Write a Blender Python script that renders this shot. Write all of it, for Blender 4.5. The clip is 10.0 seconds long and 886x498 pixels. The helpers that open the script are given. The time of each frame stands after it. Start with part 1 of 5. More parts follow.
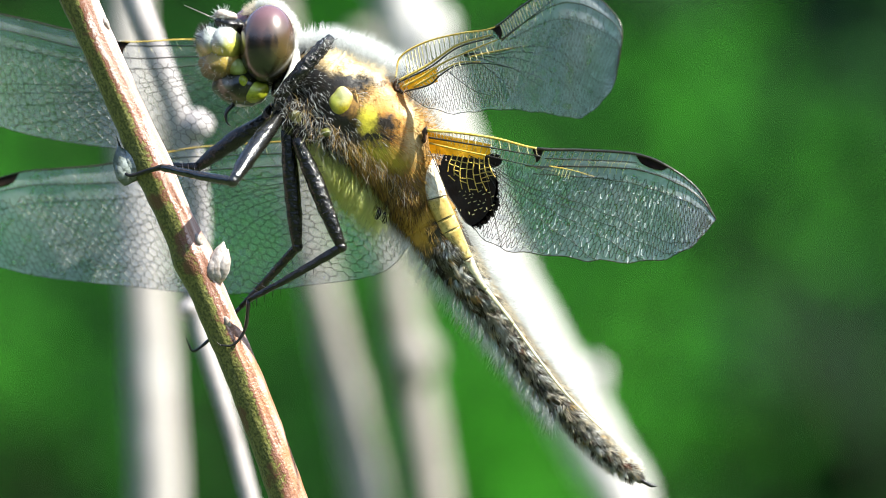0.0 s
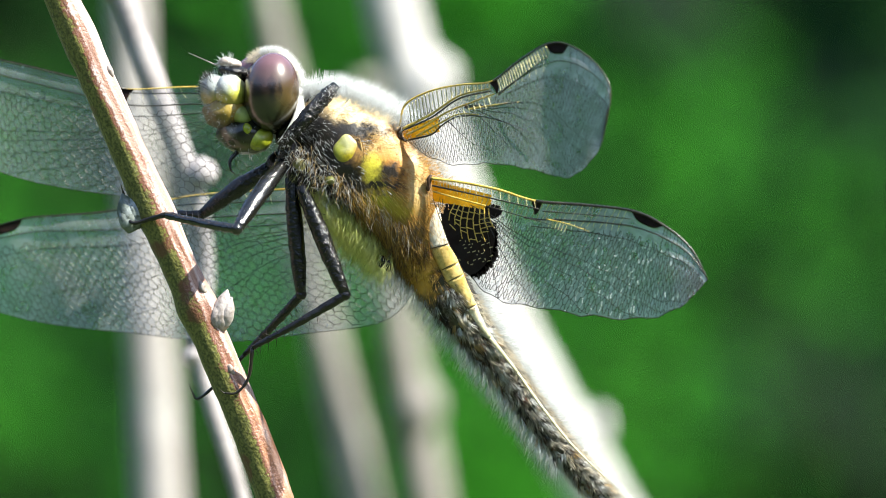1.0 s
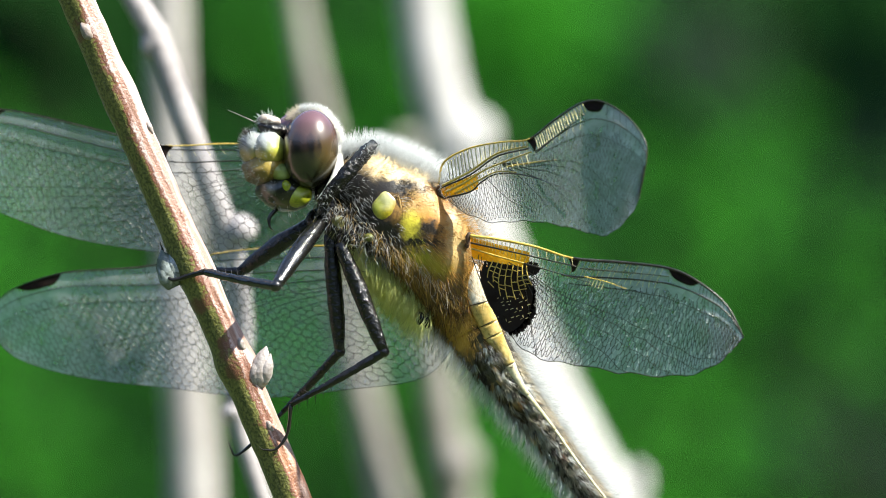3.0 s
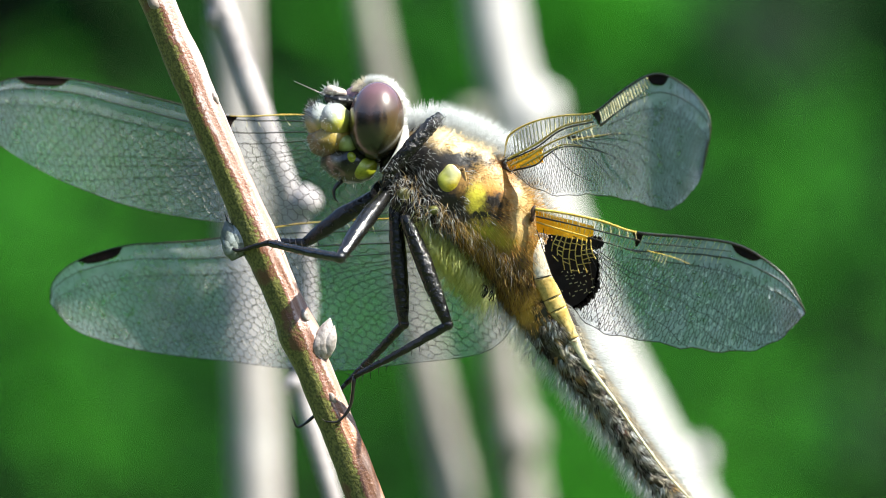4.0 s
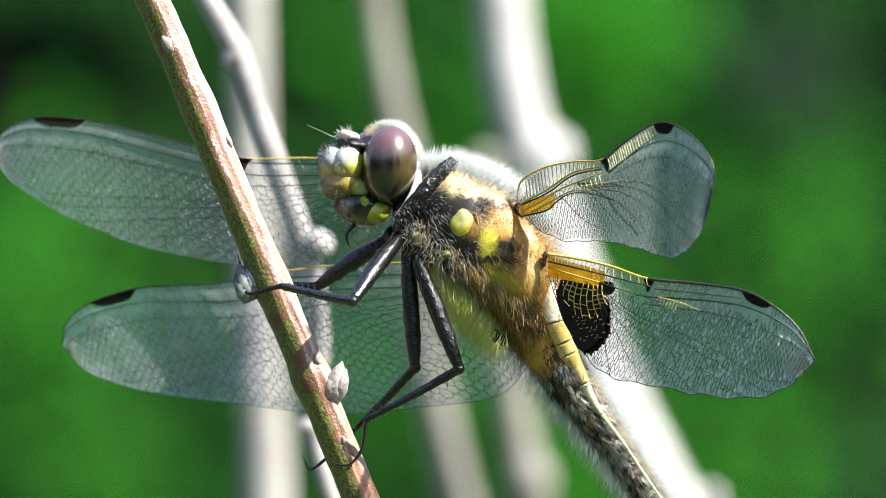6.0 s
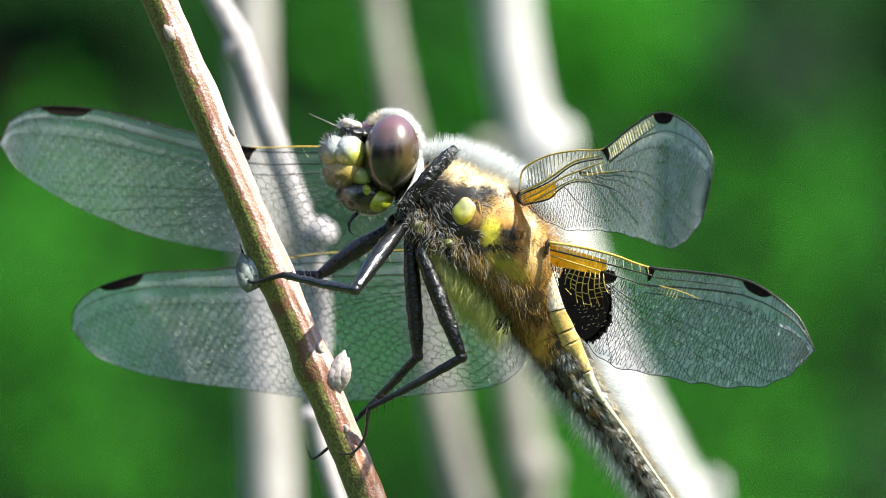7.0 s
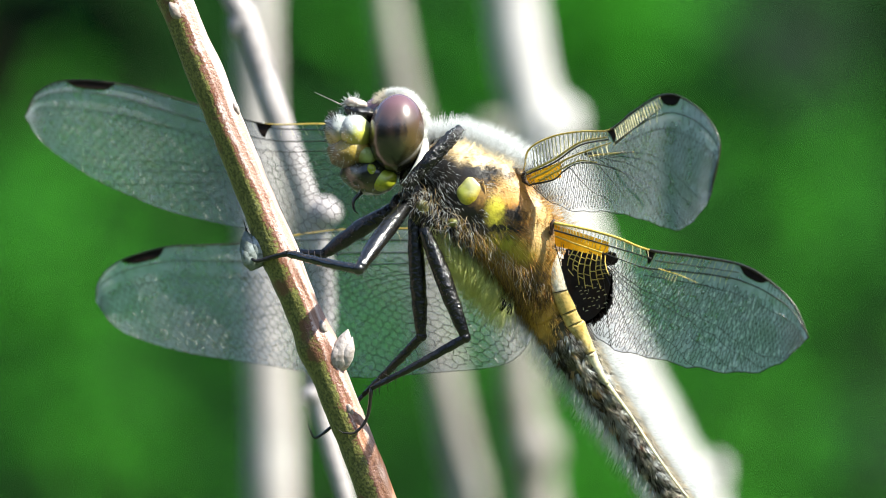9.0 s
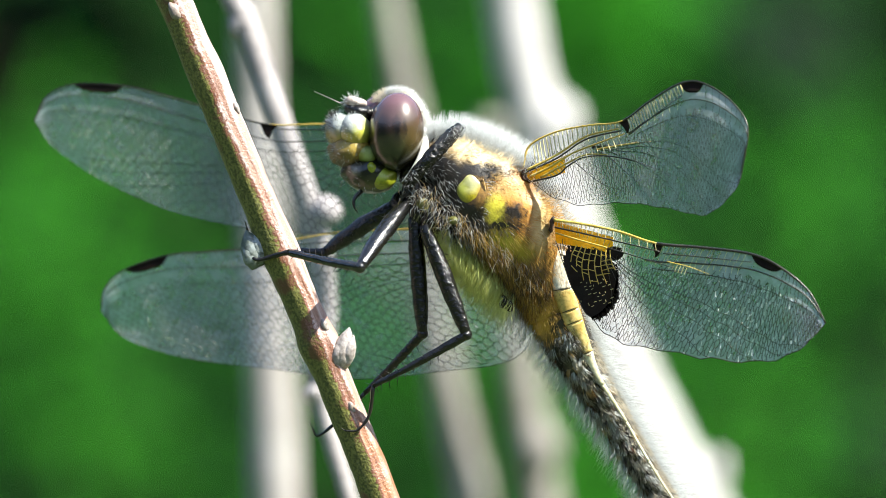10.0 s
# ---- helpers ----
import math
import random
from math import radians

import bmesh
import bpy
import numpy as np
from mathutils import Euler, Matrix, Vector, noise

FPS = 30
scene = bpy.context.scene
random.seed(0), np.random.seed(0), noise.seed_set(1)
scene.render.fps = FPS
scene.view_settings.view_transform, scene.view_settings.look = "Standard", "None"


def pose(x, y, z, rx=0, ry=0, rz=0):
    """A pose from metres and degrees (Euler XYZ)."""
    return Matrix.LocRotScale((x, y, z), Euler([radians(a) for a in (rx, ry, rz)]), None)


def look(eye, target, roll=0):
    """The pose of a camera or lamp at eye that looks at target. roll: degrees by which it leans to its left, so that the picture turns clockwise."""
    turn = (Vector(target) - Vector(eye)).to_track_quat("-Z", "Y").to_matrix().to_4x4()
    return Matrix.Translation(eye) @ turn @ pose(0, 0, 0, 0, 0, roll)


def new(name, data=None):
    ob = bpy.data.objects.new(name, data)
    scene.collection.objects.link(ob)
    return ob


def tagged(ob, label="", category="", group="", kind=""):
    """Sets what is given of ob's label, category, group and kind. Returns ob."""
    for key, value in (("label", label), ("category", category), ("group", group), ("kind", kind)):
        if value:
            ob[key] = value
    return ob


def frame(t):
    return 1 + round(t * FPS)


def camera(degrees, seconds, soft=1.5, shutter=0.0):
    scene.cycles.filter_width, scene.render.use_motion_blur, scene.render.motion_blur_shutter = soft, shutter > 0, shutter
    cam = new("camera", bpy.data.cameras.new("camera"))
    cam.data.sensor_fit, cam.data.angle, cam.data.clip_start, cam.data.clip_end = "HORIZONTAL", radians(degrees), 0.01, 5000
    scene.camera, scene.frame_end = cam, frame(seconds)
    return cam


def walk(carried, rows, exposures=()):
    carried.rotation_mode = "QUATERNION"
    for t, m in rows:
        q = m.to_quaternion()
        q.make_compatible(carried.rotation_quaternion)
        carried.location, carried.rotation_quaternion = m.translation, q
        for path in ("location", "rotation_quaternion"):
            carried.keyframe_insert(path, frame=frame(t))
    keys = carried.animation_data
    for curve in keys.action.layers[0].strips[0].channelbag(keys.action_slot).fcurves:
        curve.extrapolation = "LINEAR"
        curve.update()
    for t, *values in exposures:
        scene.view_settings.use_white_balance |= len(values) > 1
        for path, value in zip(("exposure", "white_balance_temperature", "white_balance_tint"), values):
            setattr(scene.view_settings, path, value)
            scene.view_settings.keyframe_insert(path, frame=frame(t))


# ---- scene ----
# ---- camera ----
# millimetre plan: x to the right, y away from the lens, z up; the insect perches 0.62 m above the ground
MM = 0.001
EYE_Y, HEIGHT = -600.0, 620.0
cam = camera(5.982, 10.0, soft=0.5)
cam.data.dof.use_dof = True
cam.data.dof.focus_distance = 0.598
cam.data.dof.aperture_fstop = 36.0
cam.data.dof.aperture_blades = 7


def sight(x, z, size, roll):
    """The hand-held lens turned to the point x, z of the insect's plane."""
    return look((0, EYE_Y / size * MM, HEIGHT * MM), (x * MM, 0, (HEIGHT + z) * MM), roll)


walk(cam, [(t, sight(x, z, size, roll)) for t, x, z, size, roll in (
    (0.00, 9.012, -7.216, 1.0018, -1.225),
    (0.50, 9.519, -5.815, 1.0023, -1.287),
    (1.00, 8.803, -3.811, 1.0023, -1.128),
    (1.50, 8.258, -2.016, 1.0034, -0.940),
    (2.00, 8.444, 0.177, 1.0049, -0.899),
    (2.50, 8.072, 0.761, 1.0024, -1.061),
    (3.00, 6.146, 0.288, 1.0008, -1.016),
    (3.20, 3.713, -1.923, 1.0043, -0.935),
    (4.30, 1.719, -1.024, 1.0000, -0.296),
    (4.50, 1.751, -0.183, 0.9982, -0.192),
    (5.00, 1.081, 1.084, 0.9986, -0.326),
    (6.50, 0.572, 1.591, 0.9992, -0.088),
    (7.00, 0.531, 0.761, 0.9991, -0.251),
    (7.50, 0.000, 0.000, 1.0000, -0.000),
    (8.00, -0.236, -0.432, 0.9994, 0.008),
    (8.50, 0.109, -0.555, 0.9974, -0.109),
    (9.00, 0.226, -0.667, 1.0012, 0.179),
    (9.50, 0.112, -0.632, 0.9999, 0.256),
    (10.00, 0.189, -0.831, 0.9981, -0.223),
)], ((0.0, 2.02), (0.5, 2.03), (1.0, 1.9), (1.5, 1.8), (2.0, 1.73), (3.0, 1.72), (4.5, 1.84), (10.0, 1.84)))

# ---- light ----
SUN = Vector((0.6, -0.3, 0.75)).normalized()
world = bpy.data.worlds.new("sky")
scene.world = world
world.use_nodes = True
wn = world.node_tree
sky = wn.nodes.new("ShaderNodeTexSky")
sky.sky_type = 'NISHITA'
sky.sun_disc = False
sky.sun_elevation = math.asin(SUN.z)
sky.sun_rotation = math.atan2(SUN.x, SUN.y)
wn.links.new(sky.outputs[0], wn.nodes["Background"].inputs[0])
wn.nodes["Background"].inputs[1].default_value = 0.1
sun = new("sun", bpy.data.lights.new("sun", 'SUN'))
sun.data.energy = 4.1
sun.data.angle = radians(0.53)
sun.data.color = (0.98, 0.96, 0.84)
sun.matrix_world = look((0, 0, 3), Vector((0, 0, 3)) - SUN)


# ---- materials ----
def shader(name):
    m = bpy.data.materials.new(name)
    m.use_nodes = True
    nt = m.node_tree
    return m, nt, nt.nodes["Principled BSDF"]


def grain(nt, scale, detail=4.0):
    """Noise in the object's own space; scale is in features per metre."""
    co = nt.nodes.new("ShaderNodeTexCoord")
    n = nt.nodes.new("ShaderNodeTexNoise")
    n.inputs["Scale"].default_value = scale
    n.inputs["Detail"].default_value = detail
    nt.links.new(co.outputs["Object"], n.inputs["Vector"])
    return n


def blend(nt, fac, a, b):
    """Mixes two colours, given as sockets or as values."""
    mix = nt.nodes.new("ShaderNodeMix")
    mix.data_type = 'RGBA'
    if isinstance(fac, (int, float)):
        mix.inputs[0].default_value = fac
    else:
        nt.links.new(fac, mix.inputs[0])
    for socket, v in ((mix.inputs[6], a), (mix.inputs[7], b)):
        if isinstance(v, tuple):
            socket.default_value = (*v, 1)
        else:
            nt.links.new(v, socket)
    return mix.outputs[2]


def steps(nt, value, lo, hi):
    r = nt.nodes.new("ShaderNodeMapRange")
    r.inputs[1].default_value, r.inputs[2].default_value = lo, hi
    nt.links.new(value, r.inputs[0])
    return r.outputs[0]


def relief(nt, b, value, strength, distance):
    bump = nt.nodes.new("ShaderNodeBump")
    bump.inputs["Strength"].default_value = strength
    bump.inputs["Distance"].default_value = distance
    nt.links.new(value, bump.inputs["Height"])
    nt.links.new(bump.outputs[0], b.inputs["Normal"])


def plain(name, dark, light, rough=0.5, coarse=700, fine=4000, bumped=0.4, coat=0.0, sheen=0.0, depth=0.06):
    m, nt, b = shader(name)
    big, small = grain(nt, coarse), grain(nt, fine, 6)
    c = blend(nt, steps(nt, big.outputs[0], 0.35, 0.65), dark, light)
    c = blend(nt, steps(nt, small.outputs[0], 0.45, 0.75), c, tuple(0.6 * v for v in dark))
    nt.links.new(c, b.inputs["Base Color"])
    b.inputs["Roughness"].default_value = rough
    b.inputs["Coat Weight"].default_value = coat
    b.inputs["Sheen Weight"].default_value = sheen
    relief(nt, b, small.outputs[0], bumped, depth * MM)
    return m


def spotted(name, base, spots, rough=0.5, wobble=0.5, coat=0.0, bumped=0.5, origin=None):
    """Base colour with markings: (centre, radii, colour, softness), in millimetres, with frayed edges."""
    m, nt, b = shader(name)
    o = GRIP if origin is None else origin
    co = nt.nodes.new("ShaderNodeTexCoord")
    n, small = grain(nt, 2200, 3), grain(nt, 6000, 5)
    sh = nt.nodes.new("ShaderNodeVectorMath")
    sh.operation = 'MULTIPLY_ADD'
    nt.links.new(n.outputs["Color"], sh.inputs[0])
    sh.inputs[1].default_value = (2 * wobble * MM,) * 3
    sh.inputs[2].default_value = (-wobble * MM,) * 3
    add = nt.nodes.new("ShaderNodeVectorMath")
    nt.links.new(co.outputs["Object"], add.inputs[0])
    nt.links.new(sh.outputs[0], add.inputs[1])
    c = blend(nt, steps(nt, small.outputs[0], 0.35, 0.75), base, tuple(0.55 * v for v in base))
    for centre, radii, colour, soft in spots:
        sub = nt.nodes.new("ShaderNodeVectorMath")
        sub.operation = 'SUBTRACT'
        nt.links.new(add.outputs[0], sub.inputs[0])
        sub.inputs[1].default_value = (Vector(centre) - o) * MM
        mul = nt.nodes.new("ShaderNodeVectorMath")
        mul.operation = 'DIVIDE'
        nt.links.new(sub.outputs[0], mul.inputs[0])
        mul.inputs[1].default_value = tuple(r * MM for r in radii)
        ln = nt.nodes.new("ShaderNodeVectorMath")
        ln.operation = 'LENGTH'
        nt.links.new(mul.outputs[0], ln.inputs[0])
        c = blend(nt, steps(nt, ln.outputs["Value"], 1 + soft, 1 - soft), c, colour)
    nt.links.new(c, b.inputs["Base Color"])
    b.inputs["Roughness"].default_value = rough
    b.inputs["Coat Weight"].default_value = coat
    relief(nt, b, small.outputs[0], bumped, 0.00005)
    return m


def film(name, tint, body, veil=0.25, rough=0.25):
    """Clear wing skin: mostly let-through light, with a thin pale veil and gloss."""
    m, nt, b = shader(name)
    b.inputs["Base Color"].default_value = (*body, 1)
    b.inputs["Roughness"].default_value = rough
    thru = nt.nodes.new("ShaderNodeBsdfTranslucent")
    thru.inputs[0].default_value = (*body, 1)
    both = nt.nodes.new("ShaderNodeMixShader")
    both.inputs[0].default_value = 0.45
    nt.links.new(b.outputs[0], both.inputs[1])
    nt.links.new(thru.outputs[0], both.inputs[2])
    clear = nt.nodes.new("ShaderNodeBsdfTransparent")
    clear.inputs[0].default_value = (*tint, 1)
    mix = nt.nodes.new("ShaderNodeMixShader")
    n = grain(nt, 900, 5)
    small = grain(nt, 5000, 3)
    r = nt.nodes.new("ShaderNodeMapRange")
    r.inputs[1].default_value, r.inputs[2].default_value = 0.3, 0.7
    r.inputs[3].default_value, r.inputs[4].default_value = veil * 0.8, veil * 1.2
    nt.links.new(n.outputs[0], r.inputs[0])
    # the cells' sparkle is painted in as a random veil strength for each
    co = nt.nodes.new("ShaderNodeTexCoord")
    cells = nt.nodes.new("ShaderNodeTexVoronoi")
    cells.inputs["Scale"].default_value = 2600
    nt.links.new(co.outputs["Object"], cells.inputs["Vector"])
    vary = nt.nodes.new("ShaderNodeMapRange")
    vary.inputs[3].default_value, vary.inputs[4].default_value = 0.82, 1.18
    nt.links.new(cells.outputs["Color"], vary.inputs[0])
    mul = nt.nodes.new("ShaderNodeMath")
    mul.operation = 'MULTIPLY'
    nt.links.new(r.outputs[0], mul.inputs[0])
    nt.links.new(vary.outputs[0], mul.inputs[1])
    # sky sheen is painted in: the pale veil thickens towards the tip
    at = nt.nodes.new("ShaderNodeAttribute")
    at.attribute_name = "tip_sheen"
    tip_sheen = nt.nodes.new("ShaderNodeMath")
    tip_sheen.operation = 'MULTIPLY'
    nt.links.new(mul.outputs[0], tip_sheen.inputs[0])
    nt.links.new(at.outputs["Fac"], tip_sheen.inputs[1])
    nt.links.new(tip_sheen.outputs[0], mix.inputs[0])
    nt.links.new(clear.outputs[0], mix.inputs[1])
    nt.links.new(both.outputs[0], mix.inputs[2])
    relief(nt, b, small.outputs[0], 0.5, 0.00004)
    nt.links.new(mix.outputs[0], nt.nodes["Material Output"].inputs[0])
    return m


V = lambda x, y, z: Vector((x, y, z + HEIGHT))
GRIP = V(-8.96, 0.00, -6.36)

CHITIN = plain("black_chitin", (0.005, 0.005, 0.005), (0.01, 0.009, 0.008), 0.2, fine=3000, bumped=1.0, depth=0.15)
CHITIN.node_tree.nodes["Principled BSDF"].inputs["Specular IOR Level"].default_value = 0.5
GRAINY = plain("grainy_black_chitin", (0.004, 0.004, 0.004), (0.01, 0.01, 0.009), 0.2, fine=2600, bumped=0.8, depth=0.12)
GRAINY.node_tree.nodes["Principled BSDF"].inputs["Specular IOR Level"].default_value = 0.9
ROUGH = plain("rough_black_chitin", (0.004, 0.004, 0.004), (0.01, 0.01, 0.009), 0.24, fine=2600, bumped=1.0, depth=0.28)
CLAW = plain("claw_chitin", (0.006, 0.005, 0.005), (0.02, 0.015, 0.012), 0.35)
VEIN = plain("dark_vein", (0.014, 0.011, 0.008), (0.04, 0.032, 0.022), 0.3)
VEIN_GOLD = plain("yellow_vein", (0.55, 0.36, 0.06), (0.75, 0.55, 0.12), 0.4)
VEIN_PALE = plain("pale_vein", (0.5, 0.44, 0.2), (0.68, 0.62, 0.34), 0.4)
# pale vein colour that paints sun glints on scattered cross veins
VEIN_GLINT = plain("glint_vein", (0.5, 0.52, 0.54), (0.75, 0.77, 0.78), 0.2)
STIGMA = plain("dark_wing_spot", (0.008, 0.005, 0.004), (0.022, 0.012, 0.008), 0.8, bumped=0.2)
STIGMA.node_tree.nodes["Principled BSDF"].inputs["Specular IOR Level"].default_value = 0.15
SKIN = film("clear_wing_skin", (0.96, 0.96, 0.965), (0.65, 0.69, 0.79), 0.27, 0.33)
AMBER = film("amber_wing_skin", (0.95, 0.55, 0.05), (0.92, 0.43, 0.01), 0.78)
UMBER = film("dark_wing_skin", (0.01, 0.006, 0.003), (0.007, 0.004, 0.003), 0.9, 0.7)
def bristle(name, dark, light):
    """Fine hair that lets some light through."""
    m = plain(name, dark, light, 0.4)
    nt = m.node_tree
    b = nt.nodes["Principled BSDF"]
    thru = nt.nodes.new("ShaderNodeBsdfTranslucent")
    thru.inputs[0].default_value = (*light, 1)
    mix = nt.nodes.new("ShaderNodeMixShader")
    mix.inputs[0].default_value = 0.5
    nt.links.new(b.outputs[0], mix.inputs[1])
    nt.links.new(thru.outputs[0], mix.inputs[2])
    nt.links.new(mix.outputs[0], nt.nodes["Material Output"].inputs[0])
    return m


HAIR_WHITE = bristle("white_hair", (0.64, 0.66, 0.66), (0.8, 0.82, 0.82))
HAIR_GOLD = bristle("golden_hair", (0.38, 0.23, 0.04), (0.62, 0.42, 0.11))
HAIR_DARK = plain("dark_hair", (0.01, 0.007, 0.005), (0.03, 0.02, 0.012), 0.5)


# ---- mesh tools ----
ORIGIN = {}


def part(name, bm, material, parent=None, label="", origin=None):
    """Links a bmesh, drawn in millimetres of the plan, as one mesh object under its parent."""
    o = Vector(origin) if origin is not None else ORIGIN.get(parent.name if parent else "", Vector((0, 0, 0)))
    for v in bm.verts:
        v.co = (v.co - o) * MM
    me = bpy.data.meshes.new(name)
    bm.to_mesh(me)
    bm.free()
    for p in me.polygons:
        p.use_smooth = True
    me.materials.append(material)
    ob = new(name, me)
    ORIGIN[ob.name] = o
    up = Vector((0, 0, 0))
    if parent:
        ob.parent = parent
        up = ORIGIN[parent.name]
    ob.location = (o - up) * MM
    if label:
        tagged(ob, label)
    return ob


def thing(name, origin, label, category, group=""):
    ob = new(name)
    ob.empty_display_size = 0.002
    ob.location = Vector(origin) * MM
    ORIGIN[ob.name] = Vector(origin)
    return tagged(ob, label, category, group)


def curve(points, n):
    """n points along a smooth line through the given ones."""
    p = [Vector(q) for q in points]
    p = [2 * p[0] - p[1]] + p + [2 * p[-1] - p[-2]]
    out = []
    spans = len(p) - 3
    for i in range(n):
        t = i / (n - 1) * spans
        k = min(int(t), spans - 1)
        t -= k
        a, b, c, d = p[k:k + 4]
        out.append(0.5 * (2 * b + (c - a) * t + (2 * a - 5 * b + 4 * c - d) * t * t + (3 * b - a - 3 * c + d) * t ** 3))
    return out


def ramp(values, n):
    k = len(values) - 1
    out = []
    for i in range(n):
        t = i / (n - 1) * k
        j = min(int(t), k - 1)
        out.append(values[j] + (values[j + 1] - values[j]) * (t - j))
    return out


def tube(bm, points, radii, sides=10, flat=1.0, rough=0.0, freq=1.0, cap=True):
    """A limb of round or flattened section along a line."""
    n = len(points)
    rings = []
    side = None
    for i, p in enumerate(points):
        along = (points[min(i + 1, n - 1)] - points[max(i - 1, 0)]).normalized()
        if side is None:
            side = along.cross(Vector((0, 1, 0)))
            if side.length < 1e-4:
                side = along.cross(Vector((1, 0, 0)))
        side = (side - along * side.dot(along)).normalized()
        deep = along.cross(side)
        ring = []
        for k in range(sides):
            a = 2 * math.pi * k / sides
            r = radii[i]
            if rough:
                r *= 1 + rough * noise.noise((p + side * math.cos(a) * r + deep * math.sin(a) * r) * freq)
            ring.append(bm.verts.new(p + side * math.cos(a) * r + deep * math.sin(a) * r * flat))
        rings.append(ring)
    for r0, r1 in zip(rings, rings[1:]):
        for k in range(sides):
            bm.faces.new((r0[k], r0[(k + 1) % sides], r1[(k + 1) % sides], r1[k]))
    if cap:
        bm.faces.new(rings[0][::-1])
        bm.faces.new(rings[-1])
    return rings


def blob(bm, centre, radii, turn=(0, 0, 0), bumps=0.0, freq=1.0, sub=4):
    """A rounded lump; turn in degrees about x, y and z."""
    m = Matrix.Translation(centre) @ pose(0, 0, 0, *turn) @ Matrix.Diagonal((*radii, 1))
    made = bmesh.ops.create_icosphere(bm, subdivisions=sub, radius=1.0, matrix=m)
    if bumps:
        for v in made["verts"]:
            v.co += (v.co - Vector(centre)).normalized() * bumps * noise.noise(v.co * freq)


def needle(bm, root, tip, r, bend=None):
    """A three-sided bristle that thins to its tip."""
    d = (tip - root).normalized()
    s = d.cross(Vector((0.3, 1, 0.2))).normalized()
    u = d.cross(s)
    mid = (root + tip) / 2 + (bend or Vector((0, 0, 0)))
    a = [bm.verts.new(root + (s * math.cos(k) + u * math.sin(k)) * r) for k in (0, 2.1, 4.2)]
    b = [bm.verts.new(mid + (s * math.cos(k) + u * math.sin(k)) * r * 0.75) for k in (0, 2.1, 4.2)]
    t = bm.verts.new(tip)
    for k in range(3):
        j = (k + 1) % 3
        bm.faces.new((a[k], a[j], b[j], b[k]))
        bm.faces.new((b[k], b[j], t))


# ---- ground and far growth ----
def ground_sheet():
    bm = bmesh.new()
    bmesh.ops.create_grid(bm, x_segments=60, y_segments=60, size=400000)
    m = plain("mossy_ground", (0.03, 0.05, 0.015), (0.06, 0.09, 0.025), 0.95, coarse=3, fine=30, bumped=0.6)
    ob = part("ground", bm, m)
    tagged(ob, "mossy green ground under the shrubs", "ground", kind="structure")


def leaf(bm, place, way, normal, length, width):
    """A pointed, creased leaf."""
    way = way.normalized()
    side = way.cross(normal).normalized()
    up = side.cross(way)
    rows = []
    for f, w in ((0, 0.06), (0.2, 0.7), (0.45, 1.0), (0.7, 0.75), (1.0, 0.04)):
        c = place + way * length * f - up * length * 0.25 * f * f
        h = side * width * 0.5 * w
        rows.append([bm.verts.new(c - h + up * width * 0.12 * w), bm.verts.new(c), bm.verts.new(c + h + up * width * 0.12 * w)])
    for a, b in zip(rows, rows[1:]):
        bm.faces.new((a[0], a[1], b[1], b[0]))
        bm.faces.new((a[1], a[2], b[2], b[1]))


def leaf_skin(name, dark, light):
    m = plain(name, dark, light, 0.75, coarse=8, fine=200, bumped=0.1)
    m.node_tree.nodes["Principled BSDF"].inputs["Specular IOR Level"].default_value = 0.08
    return m


